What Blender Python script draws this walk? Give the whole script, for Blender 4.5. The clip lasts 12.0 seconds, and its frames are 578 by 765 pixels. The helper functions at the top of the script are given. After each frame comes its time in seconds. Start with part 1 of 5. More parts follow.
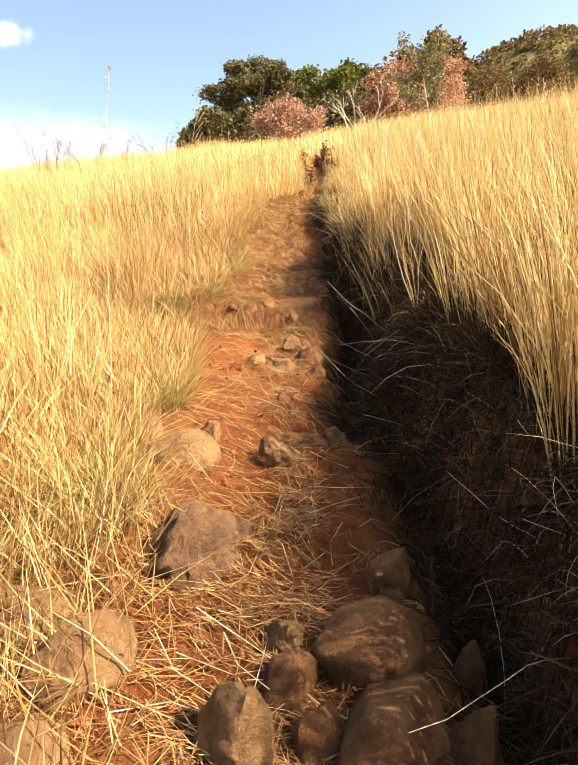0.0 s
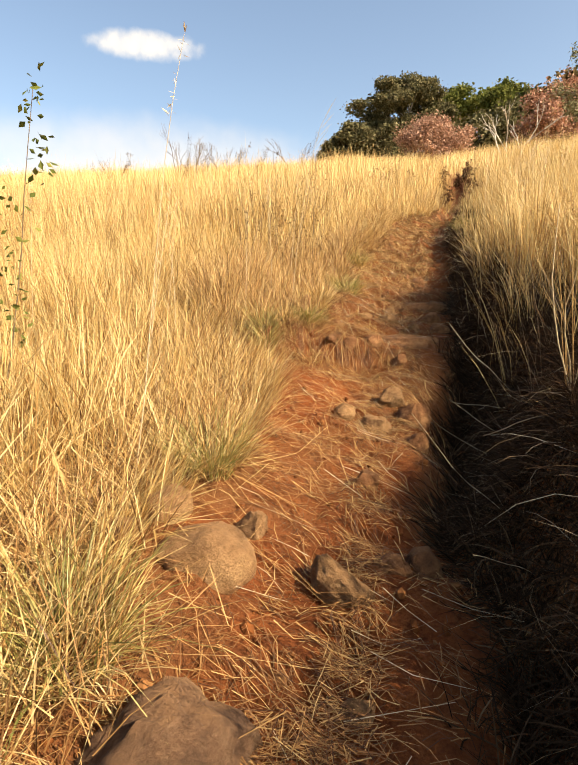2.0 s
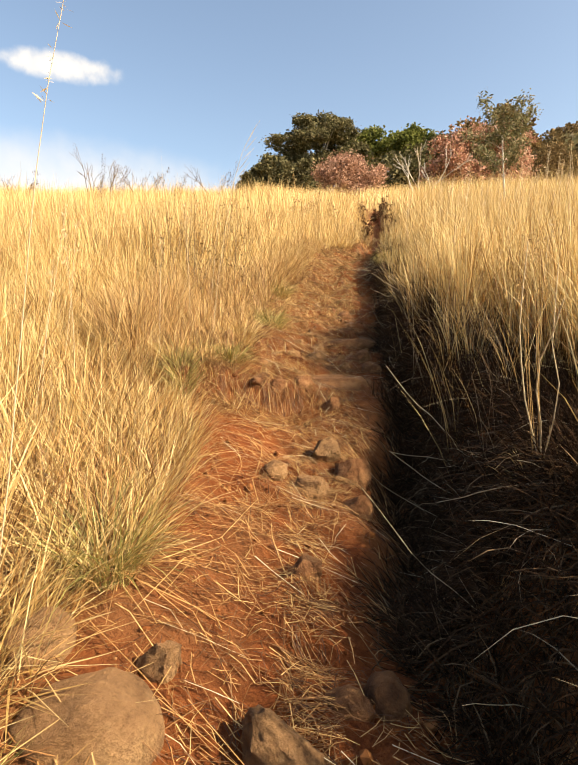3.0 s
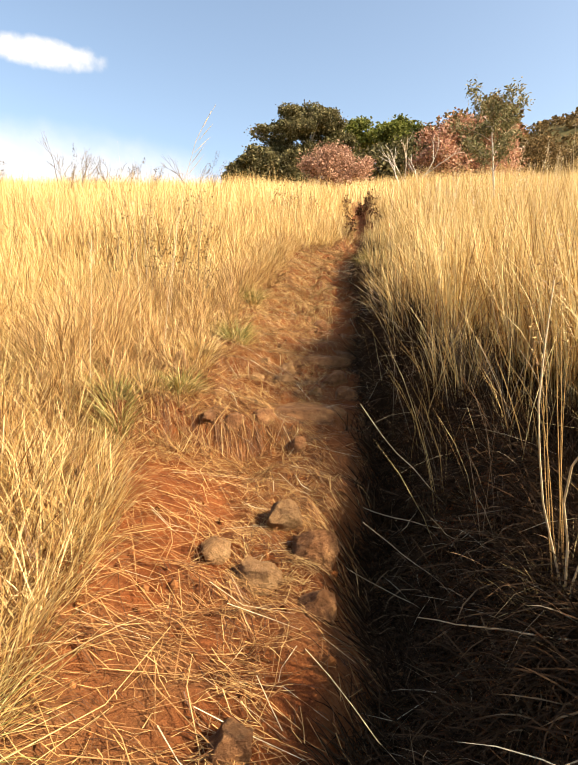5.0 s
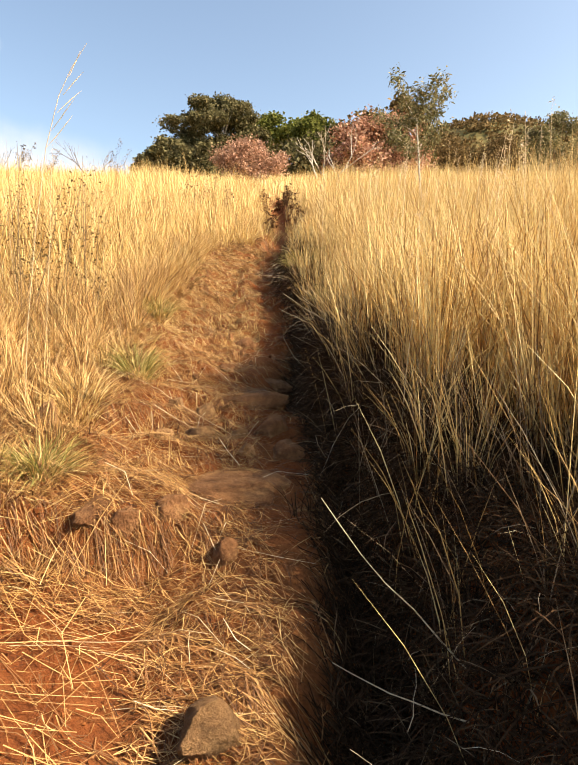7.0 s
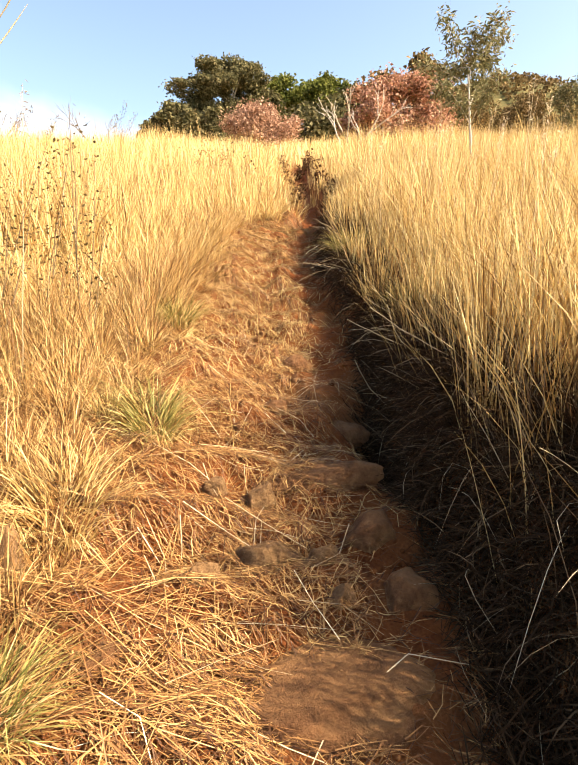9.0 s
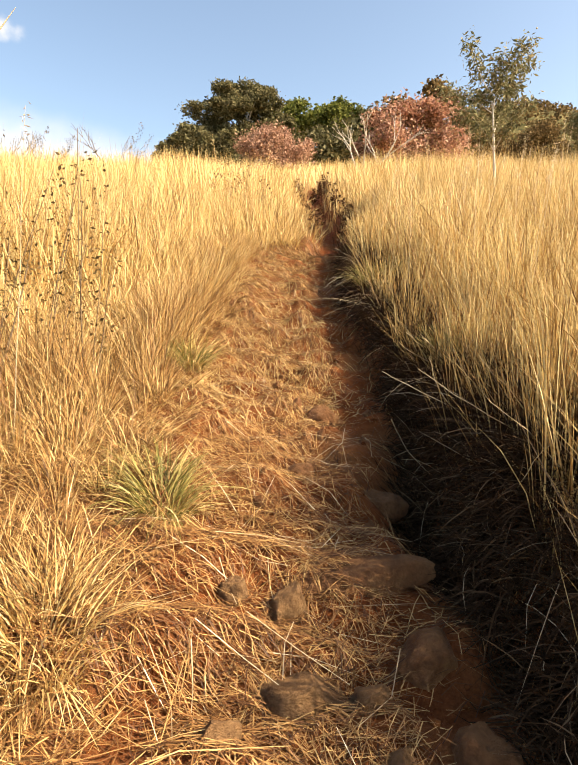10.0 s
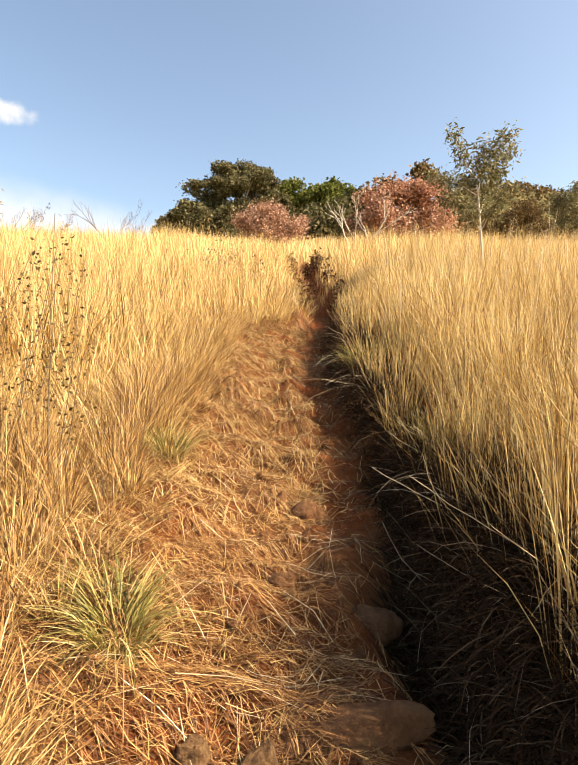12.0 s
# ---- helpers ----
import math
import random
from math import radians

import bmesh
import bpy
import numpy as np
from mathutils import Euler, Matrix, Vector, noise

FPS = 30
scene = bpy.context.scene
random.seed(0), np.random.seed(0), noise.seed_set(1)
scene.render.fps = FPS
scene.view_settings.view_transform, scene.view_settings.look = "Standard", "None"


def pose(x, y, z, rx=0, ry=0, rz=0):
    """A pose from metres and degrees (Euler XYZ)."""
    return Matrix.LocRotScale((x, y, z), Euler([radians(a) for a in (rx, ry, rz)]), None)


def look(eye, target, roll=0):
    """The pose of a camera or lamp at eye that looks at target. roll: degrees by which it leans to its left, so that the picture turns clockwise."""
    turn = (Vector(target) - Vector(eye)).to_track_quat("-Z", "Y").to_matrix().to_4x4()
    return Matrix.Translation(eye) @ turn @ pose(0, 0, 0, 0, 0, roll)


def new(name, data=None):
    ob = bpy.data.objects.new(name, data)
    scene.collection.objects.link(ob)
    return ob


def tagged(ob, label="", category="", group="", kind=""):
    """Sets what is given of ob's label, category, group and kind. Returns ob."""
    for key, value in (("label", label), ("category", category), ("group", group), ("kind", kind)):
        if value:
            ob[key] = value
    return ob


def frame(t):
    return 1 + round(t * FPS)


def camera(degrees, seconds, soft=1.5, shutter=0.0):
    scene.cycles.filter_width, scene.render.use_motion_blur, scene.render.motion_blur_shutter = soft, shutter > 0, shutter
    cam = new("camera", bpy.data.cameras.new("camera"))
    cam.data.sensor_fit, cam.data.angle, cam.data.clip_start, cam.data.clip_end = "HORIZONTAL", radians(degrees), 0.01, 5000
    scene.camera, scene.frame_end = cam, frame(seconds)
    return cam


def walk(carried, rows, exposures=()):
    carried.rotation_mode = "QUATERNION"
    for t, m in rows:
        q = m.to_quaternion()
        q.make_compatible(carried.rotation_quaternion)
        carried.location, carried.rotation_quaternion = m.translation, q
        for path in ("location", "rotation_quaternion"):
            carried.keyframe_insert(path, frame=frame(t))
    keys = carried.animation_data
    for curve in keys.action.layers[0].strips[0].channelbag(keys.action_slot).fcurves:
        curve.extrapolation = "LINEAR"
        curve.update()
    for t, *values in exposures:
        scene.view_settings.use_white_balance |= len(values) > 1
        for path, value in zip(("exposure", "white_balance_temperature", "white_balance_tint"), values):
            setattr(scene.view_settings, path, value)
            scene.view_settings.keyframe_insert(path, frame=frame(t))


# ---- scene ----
# camera and walk
cam = camera(57.4, 12.0, soft=1.5)
PATH = [
    (0, (0.234, -0.249, -0.087), (0.464, 1.697, -0.486), -7.3),
    (0.5, (0.273, -0.05, -0.056), (0.495, 1.896, -0.458), -5.6),
    (1, (0.282, 0.209, -0.025), (0.528, 2.147, -0.454), -3.3),
    (1.5, (0.413, 0.466, 0.005), (0.191, 2.43, -0.302), -3.3),
    (2, (0.441, 0.631, 0.035), (0.271, 2.597, -0.288), -1.1),
    (2.5, (0.383, 0.919, 0.058), (0.415, 2.909, -0.143), -0.9),
    (4.5, (0.553, 1.651, 0.314), (0.754, 3.608, -0.049), 0.3),
    (5, (0.659, 1.869, 0.334), (0.834, 3.845, 0.078), -0.3),
    (5.5, (0.857, 2.128, 0.434), (1.073, 4.113, 0.324), -2.1),
    (6, (0.899, 2.394, 0.439), (1.318, 4.344, 0.294), 1.5),
    (6.5, (0.851, 2.723, 0.495), (1.276, 4.667, 0.292), -0.4),
    (8.5, (0.679, 4.234, 0.618), (1.246, 6.101, 0.177), -1.4),
    (9, (0.726, 4.547, 0.8), (1.152, 6.464, 0.422), -1.6),
    (9.5, (0.748, 4.8, 0.804), (1.049, 6.711, 0.297), 0.4),
    (10, (0.717, 4.995, 0.958), (1.118, 6.93, 0.649), -0.6),
    (10.5, (0.741, 5.1, 1.037), (1.017, 7.078, 1.14), 3.4),
    (11, (0.813, 5.187, 1.084), (1.187, 7.151, 1.134), 1.4),
    (11.5, (0.846, 5.197, 1.093), (1.282, 7.148, 1.04), 0.9),
    (12, (0.829, 5.205, 1.088), (1.257, 7.158, 1.026), -0.2),
]
EXPOSURE = [(t, stops, 7300, 10) for t, stops in (
    (0.0, 1.75), (0.5, 1.6), (1.0, 1.55), (1.5, 1.29), (2.7, 1.26), (4.3, 1.6), (5.0, 1.5), (5.5, 1.4), (6.7, 1.45), (8.3, 1.57), (9.1, 1.82), (9.6, 1.45), (10.1, 1.5), (10.5, 1.3), (11.0, 1.4), (12.0, 1.45))]
walk(cam, [(t, look(eye, target, roll)) for t, eye, target, roll in PATH], EXPOSURE)

# ---------------------------------------------------------------- sky, sun
SUN_AZ, SUN_EL = radians(117), radians(37.5)  # clockwise from +y, and height
sun_dir = Vector((math.sin(SUN_AZ) * math.cos(SUN_EL), math.cos(SUN_AZ) * math.cos(SUN_EL), math.sin(SUN_EL)))
sun_data = bpy.data.lights.new("sun", "SUN")
sun_data.energy, sun_data.angle, sun_data.color = 5.0, radians(0.53), (1.0, 0.91, 0.76)
sun = new("sun", sun_data)
sun.matrix_world = look(sun_dir * 100, (0, 0, 0))

world = bpy.data.worlds.new("world")
scene.world = world
world.use_nodes = True
wn, wl = world.node_tree.nodes, world.node_tree.links
wn.clear()
w_out = wn.new("ShaderNodeOutputWorld")
w_bg = wn.new("ShaderNodeBackground")
w_bg.inputs["Strength"].default_value = 0.105
w_sky = wn.new("ShaderNodeTexSky")
w_sky.sky_type, w_sky.sun_disc = "NISHITA", False
w_sky.sun_elevation, w_sky.sun_rotation = SUN_EL, SUN_AZ
w_sky.altitude, w_sky.air_density, w_sky.dust_density, w_sky.ozone_density = 1200, 1.0, 5.5, 1.0


def sky_cloud(az, el, wide, high, seed, soft=1.0, most=1.0, ragged=-1.6):
    """A small soft cloud in the sky, as a mask of the direction, 0 to 1."""
    a, e = radians(az), radians(el)
    ahead = Vector((math.sin(a) * math.cos(e), math.cos(a) * math.cos(e), math.sin(e)))
    side = Vector((math.cos(a), -math.sin(a), 0))
    up = side.cross(ahead)
    tc = wn.new("ShaderNodeTexCoord")
    nz = wn.new("ShaderNodeTexNoise")
    nz.inputs["Scale"].default_value, nz.inputs["Detail"].default_value = 14 + seed, 8
    wl.new(tc.outputs["Generated"], nz.inputs["Vector"])
    terms = []
    for axis, size in ((side, radians(wide)), (up, radians(high))):
        dot = wn.new("ShaderNodeVectorMath")
        dot.operation = "DOT_PRODUCT"
        dot.inputs[1].default_value = axis / size
        wl.new(tc.outputs["Generated"], dot.inputs[0])
        sq = wn.new("ShaderNodeMath")
        sq.operation = "MULTIPLY"
        wl.new(dot.outputs["Value"], sq.inputs[0])
        wl.new(dot.outputs["Value"], sq.inputs[1])
        terms.append(sq)
    add = wn.new("ShaderNodeMath")
    wl.new(terms[0].outputs[0], add.inputs[0])
    wl.new(terms[1].outputs[0], add.inputs[1])
    noisy = wn.new("ShaderNodeMath")
    noisy.operation = "MULTIPLY_ADD"
    wl.new(nz.outputs["Fac"], noisy.inputs[0])
    noisy.inputs[1].default_value = ragged
    wl.new(add.outputs[0], noisy.inputs[2])
    ramp = wn.new("ShaderNodeMapRange")
    ramp.interpolation_type = "SMOOTHSTEP"
    ramp.inputs["From Min"].default_value, ramp.inputs["From Max"].default_value = -0.25 - 0.75 * soft, -0.25 + 0.75 * soft
    ramp.inputs["To Min"].default_value, ramp.inputs["To Max"].default_value = most, 0.0
    wl.new(noisy.outputs[0], ramp.inputs["Value"])
    front = wn.new("ShaderNodeVectorMath")
    front.operation = "DOT_PRODUCT"
    front.inputs[1].default_value = ahead
    wl.new(tc.outputs["Generated"], front.inputs[0])
    gate = wn.new("ShaderNodeMath")
    gate.operation = "GREATER_THAN"
    gate.inputs[1].default_value = 0.5
    wl.new(front.outputs["Value"], gate.inputs[0])
    mask = wn.new("ShaderNodeMath")
    mask.operation = "MULTIPLY"
    wl.new(ramp.outputs[0], mask.inputs[0])
    wl.new(gate.outputs[0], mask.inputs[1])
    return mask


cloud_mix = wn.new("ShaderNodeMixRGB")
cloud_mix.inputs["Color2"].default_value = (4.7, 4.6, 4.5, 1)
wl.new(sky_cloud(-18.3, 22.9, 2.8, 0.66, 44, 3.4, 1.0, -4.0).outputs[0], cloud_mix.inputs["Fac"])
haze_tint = wn.new("ShaderNodeMixRGB")
haze_tint.blend_type = "MULTIPLY"
haze_tint.inputs["Fac"].default_value = 1.0
haze_tint.inputs["Color2"].default_value = (1.09, 1.10, 1.06, 1)
wl.new(w_sky.outputs[0], haze_tint.inputs["Color1"])
wl.new(haze_tint.outputs[0], cloud_mix.inputs["Color1"])
bank_mix = wn.new("ShaderNodeMixRGB")
bank_mix.inputs["Color2"].default_value = (4.6, 4.4, 4.25, 1)
wl.new(sky_cloud(-20.0, 12.8, 16.0, 3.3, 8, 2.8, 0.88, -1.6).outputs[0], bank_mix.inputs["Fac"])
wl.new(cloud_mix.outputs[0], bank_mix.inputs["Color1"])
wl.new(bank_mix.outputs[0], w_bg.inputs["Color"])
wl.new(w_bg.outputs[0], w_out.inputs["Surface"])


# ---------------------------------------------------------------- materials
def material(name, rough=0.9, spec=0.3):
    m = bpy.data.materials.new(name)
    m.use_nodes = True
    nt = m.node_tree
    b = nt.nodes["Principled BSDF"]
    b.inputs["Roughness"].default_value = rough
    b.inputs["Specular IOR Level"].default_value = spec
    return m, nt.nodes, nt.links, b


def ramp_node(n, stops):
    r = n.new("ShaderNodeValToRGB")
    e = r.color_ramp.elements
    while len(e) < len(stops):
        e.new(0.5)
    for el, (p, c) in zip(e, stops):
        el.position, el.color = p, (*c, 1)
    return r


def noise_node(n, l, scale, detail=6, rough=0.6, coord="Object"):
    tc = n.new("ShaderNodeTexCoord")
    z = n.new("ShaderNodeTexNoise")
    z.inputs["Scale"].default_value, z.inputs["Detail"].default_value, z.inputs["Roughness"].default_value = scale, detail, rough
    l.new(tc.outputs[coord], z.inputs["Vector"])
    return z


def mix_node(n, l, fac, a, b, kind="MIX"):
    m = n.new("ShaderNodeMixRGB")
    m.blend_type = kind
    for sock, v in ((m.inputs["Fac"], fac), (m.inputs["Color1"], a), (m.inputs["Color2"], b)):
        if isinstance(v, (int, float)):
            sock.default_value = v
        elif isinstance(v, tuple):
            sock.default_value = (*v, 1)
        else:
            l.new(v, sock)
    return m.outputs["Color"]


def bump_node(n, l, b, height, strength, distance):
    u = n.new("ShaderNodeBump")
    u.inputs["Strength"].default_value, u.inputs["Distance"].default_value = strength, distance
    l.new(height, u.inputs["Height"])
    l.new(u.outputs["Normal"], b.inputs["Normal"])


def soil_material():
    m, n, l, b = material("red_soil", 0.95, 0.15)
    big = noise_node(n, l, 1.1, 5)
    mid = noise_node(n, l, 9, 8, 0.7)
    fine = noise_node(n, l, 90, 8, 0.75)
    base = ramp_node(n, [(0.25, (0.12, 0.032, 0.010)), (0.5, (0.225, 0.068, 0.020)), (0.8, (0.29, 0.108, 0.037))])
    l.new(mid.outputs["Fac"], base.inputs["Fac"])
    pale = ramp_node(n, [(0.42, (0, 0, 0)), (0.66, (1, 1, 1))])
    l.new(big.outputs["Fac"], pale.inputs["Fac"])
    c = mix_node(n, l, pale.outputs["Color"], base.outputs["Color"], (0.22, 0.10, 0.040))
    grit = ramp_node(n, [(0.35, (0.72, 0.66, 0.6)), (0.62, (1.12, 1.1, 1.05))])
    l.new(fine.outputs["Fac"], grit.inputs["Fac"])
    c = mix_node(n, l, 1.0, c, grit.outputs["Color"], "MULTIPLY")
    # away from the trail the earth is grown over with dry grass, and far hills with bush
    far = n.new("ShaderNodeVertexColor")
    far.layer_name = "cover"
    sep = n.new("ShaderNodeSeparateColor")
    l.new(far.outputs["Color"], sep.inputs["Color"])
    thatch = ramp_node(n, [(0.3, (0.22, 0.135, 0.052)), (0.7, (0.42, 0.285, 0.115))])
    l.new(mid.outputs["Fac"], thatch.inputs["Fac"])
    c = mix_node(n, l, sep.outputs["Red"], c, thatch.outputs["Color"])
    hill = noise_node(n, l, 0.12, 9, 0.7)
    bush = ramp_node(n, [(0.35, (0.05, 0.055, 0.018)), (0.55, (0.13, 0.10, 0.035)), (0.75, (0.22, 0.16, 0.07))])
    l.new(hill.outputs["Fac"], bush.inputs["Fac"])
    c = mix_node(n, l, sep.outputs["Green"], c, bush.outputs["Color"])
    l.new(c, b.inputs["Base Color"])
    h = mix_node(n, l, 0.45, mid.outputs["Fac"], fine.outputs["Fac"])
    bump_node(n, l, b, h, 1.0, 0.045)
    return m


def straw_material(name, stops, through_light=0.12, rough=0.55):
    """Dry grass: each blade takes its own tint; light shines through it."""
    m, n, l, b = material(name, rough, 0.35 if rough < 0.7 else 0.08)
    geo = n.new("ShaderNodeNewGeometry")
    tint = ramp_node(n, stops)
    l.new(geo.outputs["Random Per Island"], tint.inputs["Fac"])
    patch = noise_node(n, l, 0.7, 4)
    tone = ramp_node(n, [(0.3, (0.86, 0.82, 0.76)), (0.7, (1.1, 1.1, 1.08))])
    l.new(patch.outputs["Fac"], tone.inputs["Fac"])
    grain = noise_node(n, l, 55, 3)
    streak = ramp_node(n, [(0.3, (0.82, 0.78, 0.72)), (0.7, (1.08, 1.07, 1.05))])
    l.new(grain.outputs["Fac"], streak.inputs["Fac"])
    c = mix_node(n, l, 1.0, tint.outputs["Color"], tone.outputs["Color"], "MULTIPLY")
    c = mix_node(n, l, 1.0, c, streak.outputs["Color"], "MULTIPLY")
    l.new(c, b.inputs["Base Color"])
    if through_light:
        tr = n.new("ShaderNodeBsdfTranslucent")
        l.new(c, tr.inputs["Color"])
        mx = n.new("ShaderNodeMixShader")
        mx.inputs["Fac"].default_value = through_light
        l.new(b.outputs[0], mx.inputs[1])
        l.new(tr.outputs[0], mx.inputs[2])
        l.new(mx.outputs[0], n["Material Output"].inputs["Surface"])
    return m


def rock_material(name, dark, mid_c, light, patch_c):
    m, n, l, b = material(name, 0.85, 0.25)
    info = n.new("ShaderNodeObjectInfo")
    big = noise_node(n, l, 5, 6)
    fine = noise_node(n, l, 45, 8, 0.75)
    base = ramp_node(n, [(0.3, dark), (0.52, mid_c), (0.75, light)])
    l.new(big.outputs["Fac"], base.inputs["Fac"])
    vor = n.new("ShaderNodeTexVoronoi")
    vor.inputs["Scale"].default_value = 16
    tc = n.new("ShaderNodeTexCoord")
    l.new(tc.outputs["Object"], vor.inputs["Vector"])
    lich = ramp_node(n, [(0.0, (0.7, 0.7, 0.7)), (0.22, (0, 0, 0))])
    l.new(vor.outputs["Distance"], lich.inputs["Fac"])
    c = mix_node(n, l, lich.outputs["Color"], base.outputs["Color"], patch_c)
    grit = ramp_node(n, [(0.3, (0.6, 0.56, 0.52)), (0.7, (1.15, 1.13, 1.1))])
    l.new(fine.outputs["Fac"], grit.inputs["Fac"])
    c = mix_node(n, l, 1.0, c, grit.outputs["Color"], "MULTIPLY")
    tone = ramp_node(n, [(0.0, (0.8, 0.78, 0.76)), (1.0, (1.15, 1.12, 1.1))])
    l.new(info.outputs["Random"], tone.inputs["Fac"])
    c = mix_node(n, l, 1.0, c, tone.outputs["Color"], "MULTIPLY")
    # red dust settled on the upper faces
    geo = n.new("ShaderNodeNewGeometry")
    sep = n.new("ShaderNodeSeparateXYZ")
    l.new(geo.outputs["Normal"], sep.inputs["Vector"])
    settle = n.new("ShaderNodeMath")
    settle.operation = "MULTIPLY_ADD"
    l.new(big.outputs["Fac"], settle.inputs[0])
    settle.inputs[1].default_value = 0.8
    half = n.new("ShaderNodeMath")
    half.operation = "MULTIPLY"
    half.inputs[1].default_value = 0.4
    l.new(sep.outputs["Z"], half.inputs[0])
    l.new(half.outputs[0], settle.inputs[2])
    dust = ramp_node(n, [(0.62, (0, 0, 0)), (0.95, (0.8, 0.8, 0.8))])
    l.new(settle.outputs[0], dust.inputs["Fac"])
    c = mix_node(n, l, dust.outputs["Color"], c, (0.30, 0.15, 0.062))
    l.new(c, b.inputs["Base Color"])
    h = mix_node(n, l, 0.5, big.outputs["Fac"], fine.outputs["Fac"])
    bump_node(n, l, b, h, 1.0, 0.08)
    return m


def bark_material(name, dark, light):
    m, n, l, b = material(name, 0.9, 0.2)
    z = noise_node(n, l, 18, 7, 0.7)
    r = ramp_node(n, [(0.3, dark), (0.7, light)])
    l.new(z.outputs["Fac"], r.inputs["Fac"])
    l.new(r.outputs["Color"], b.inputs["Base Color"])
    bump_node(n, l, b, z.outputs["Fac"], 0.6, 0.02)
    return m


SOIL = soil_material()
STRAW = straw_material("dry_grass", [(0.0, (0.13, 0.058, 0.018)), (0.28, (0.45, 0.275, 0.095)), (0.6, (0.67, 0.49, 0.21)), (1.0, (0.83, 0.69, 0.38))], 0.32)
STRAW_FAR = straw_material("dry_grass_far", [(0.0, (0.42, 0.26, 0.10)), (0.3, (0.60, 0.42, 0.17)), (0.7, (0.70, 0.52, 0.23)), (1.0, (0.78, 0.63, 0.34))])
# dead grass with the bank's deep shade put into its near-black colour
STRAW_SHADE = straw_material("shade_dark_grass", [(0.0, (0.022, 0.012, 0.007)), (0.6, (0.05, 0.027, 0.014)), (0.92, (0.09, 0.052, 0.028)), (1.0, (0.22, 0.15, 0.09))], 0.0, 0.85)
LITTER = straw_material("straw_litter", [(0.0, (0.06, 0.022, 0.008)), (0.4, (0.175, 0.074, 0.023)), (0.8, (0.33, 0.165, 0.056)), (1.0, (0.52, 0.33, 0.13))], 0.05, 0.6)
MATTED = straw_material("matted_straw", [(0.0, (0.085, 0.030, 0.010)), (0.35, (0.29, 0.14, 0.05)), (0.8, (0.48, 0.28, 0.11)), (1.0, (0.62, 0.43, 0.195))], 0.05, 0.6)
TROD = straw_material("trodden_grass", [(0.0, (0.08, 0.032, 0.011)), (0.35, (0.32, 0.17, 0.06)), (0.75, (0.55, 0.365, 0.15)), (1.0, (0.74, 0.57, 0.30))], 0.12)
GREY_STALK = straw_material("grey_dead_stalk", [(0.0, (0.07, 0.045, 0.028)), (0.5, (0.20, 0.14, 0.09)), (1.0, (0.42, 0.34, 0.24))], 0.05, 0.75)
PALE_STALK = straw_material("pale_stalk", [(0.0, (0.42, 0.30, 0.18)), (0.5, (0.60, 0.48, 0.32)), (1.0, (0.74, 0.66, 0.50))], 0.15)
GREEN_GRASS = straw_material("green_grass", [(0.0, (0.12, 0.125, 0.03)), (0.45, (0.25, 0.23, 0.065)), (0.8, (0.44, 0.36, 0.13)), (1.0, (0.64, 0.50, 0.23))], 0.2)
ROCK_GREY = rock_material("weathered_rock", (0.15, 0.078, 0.034), (0.36, 0.205, 0.095), (0.50, 0.32, 0.155), (0.43, 0.27, 0.135))
ROCK_RED = rock_material("dusty_red_rock", (0.12, 0.052, 0.021), (0.27, 0.125, 0.052), (0.42, 0.225, 0.10), (0.36, 0.195, 0.09))
ROCK_DARK = rock_material("dark_pitted_rock", (0.09, 0.047, 0.028), (0.25, 0.14, 0.078), (0.40, 0.255, 0.15), (0.32, 0.195, 0.115))
BARK_DARK = bark_material("dark_bark", (0.06, 0.045, 0.03), (0.17, 0.13, 0.09))
BARK_PALE = bark_material("pale_bark", (0.34, 0.29, 0.23), (0.62, 0.56, 0.48))
TWIG = bark_material("dry_twig", (0.10, 0.065, 0.04), (0.24, 0.17, 0.10))


def leaf_material(name, stops, through_light=0.25):
    return straw_material(name, stops, through_light, 0.8)


LEAF_DARK = leaf_material("dark_leaves", [(0.0, (0.05, 0.048, 0.02)), (0.6, (0.13, 0.122, 0.062)), (1.0, (0.28, 0.245, 0.14))])
LEAF_GREEN = leaf_material("green_leaves", [(0.0, (0.06, 0.075, 0.018)), (0.6, (0.125, 0.145, 0.034)), (1.0, (0.24, 0.235, 0.07))])
LEAF_OLIVE = leaf_material("olive_leaves", [(0.0, (0.07, 0.05, 0.022)), (0.6, (0.16, 0.11, 0.05)), (1.0, (0.29, 0.20, 0.10))])
LEAF_RED = leaf_material("rust_leaves", [(0.0, (0.18, 0.09, 0.06)), (0.5, (0.46, 0.25, 0.18)), (0.85, (0.66, 0.43, 0.34)), (1.0, (0.32, 0.24, 0.10))])
LEAF_PINK = leaf_material("pink_twigs", [(0.0, (0.17, 0.095, 0.065)), (0.6, (0.42, 0.25, 0.185)), (1.0, (0.60, 0.41, 0.32))])
LEAF_GUM = leaf_material("grey_green_leaves", [(0.0, (0.10, 0.10, 0.05)), (0.6, (0.20, 0.19, 0.10)), (1.0, (0.36, 0.32, 0.20))])


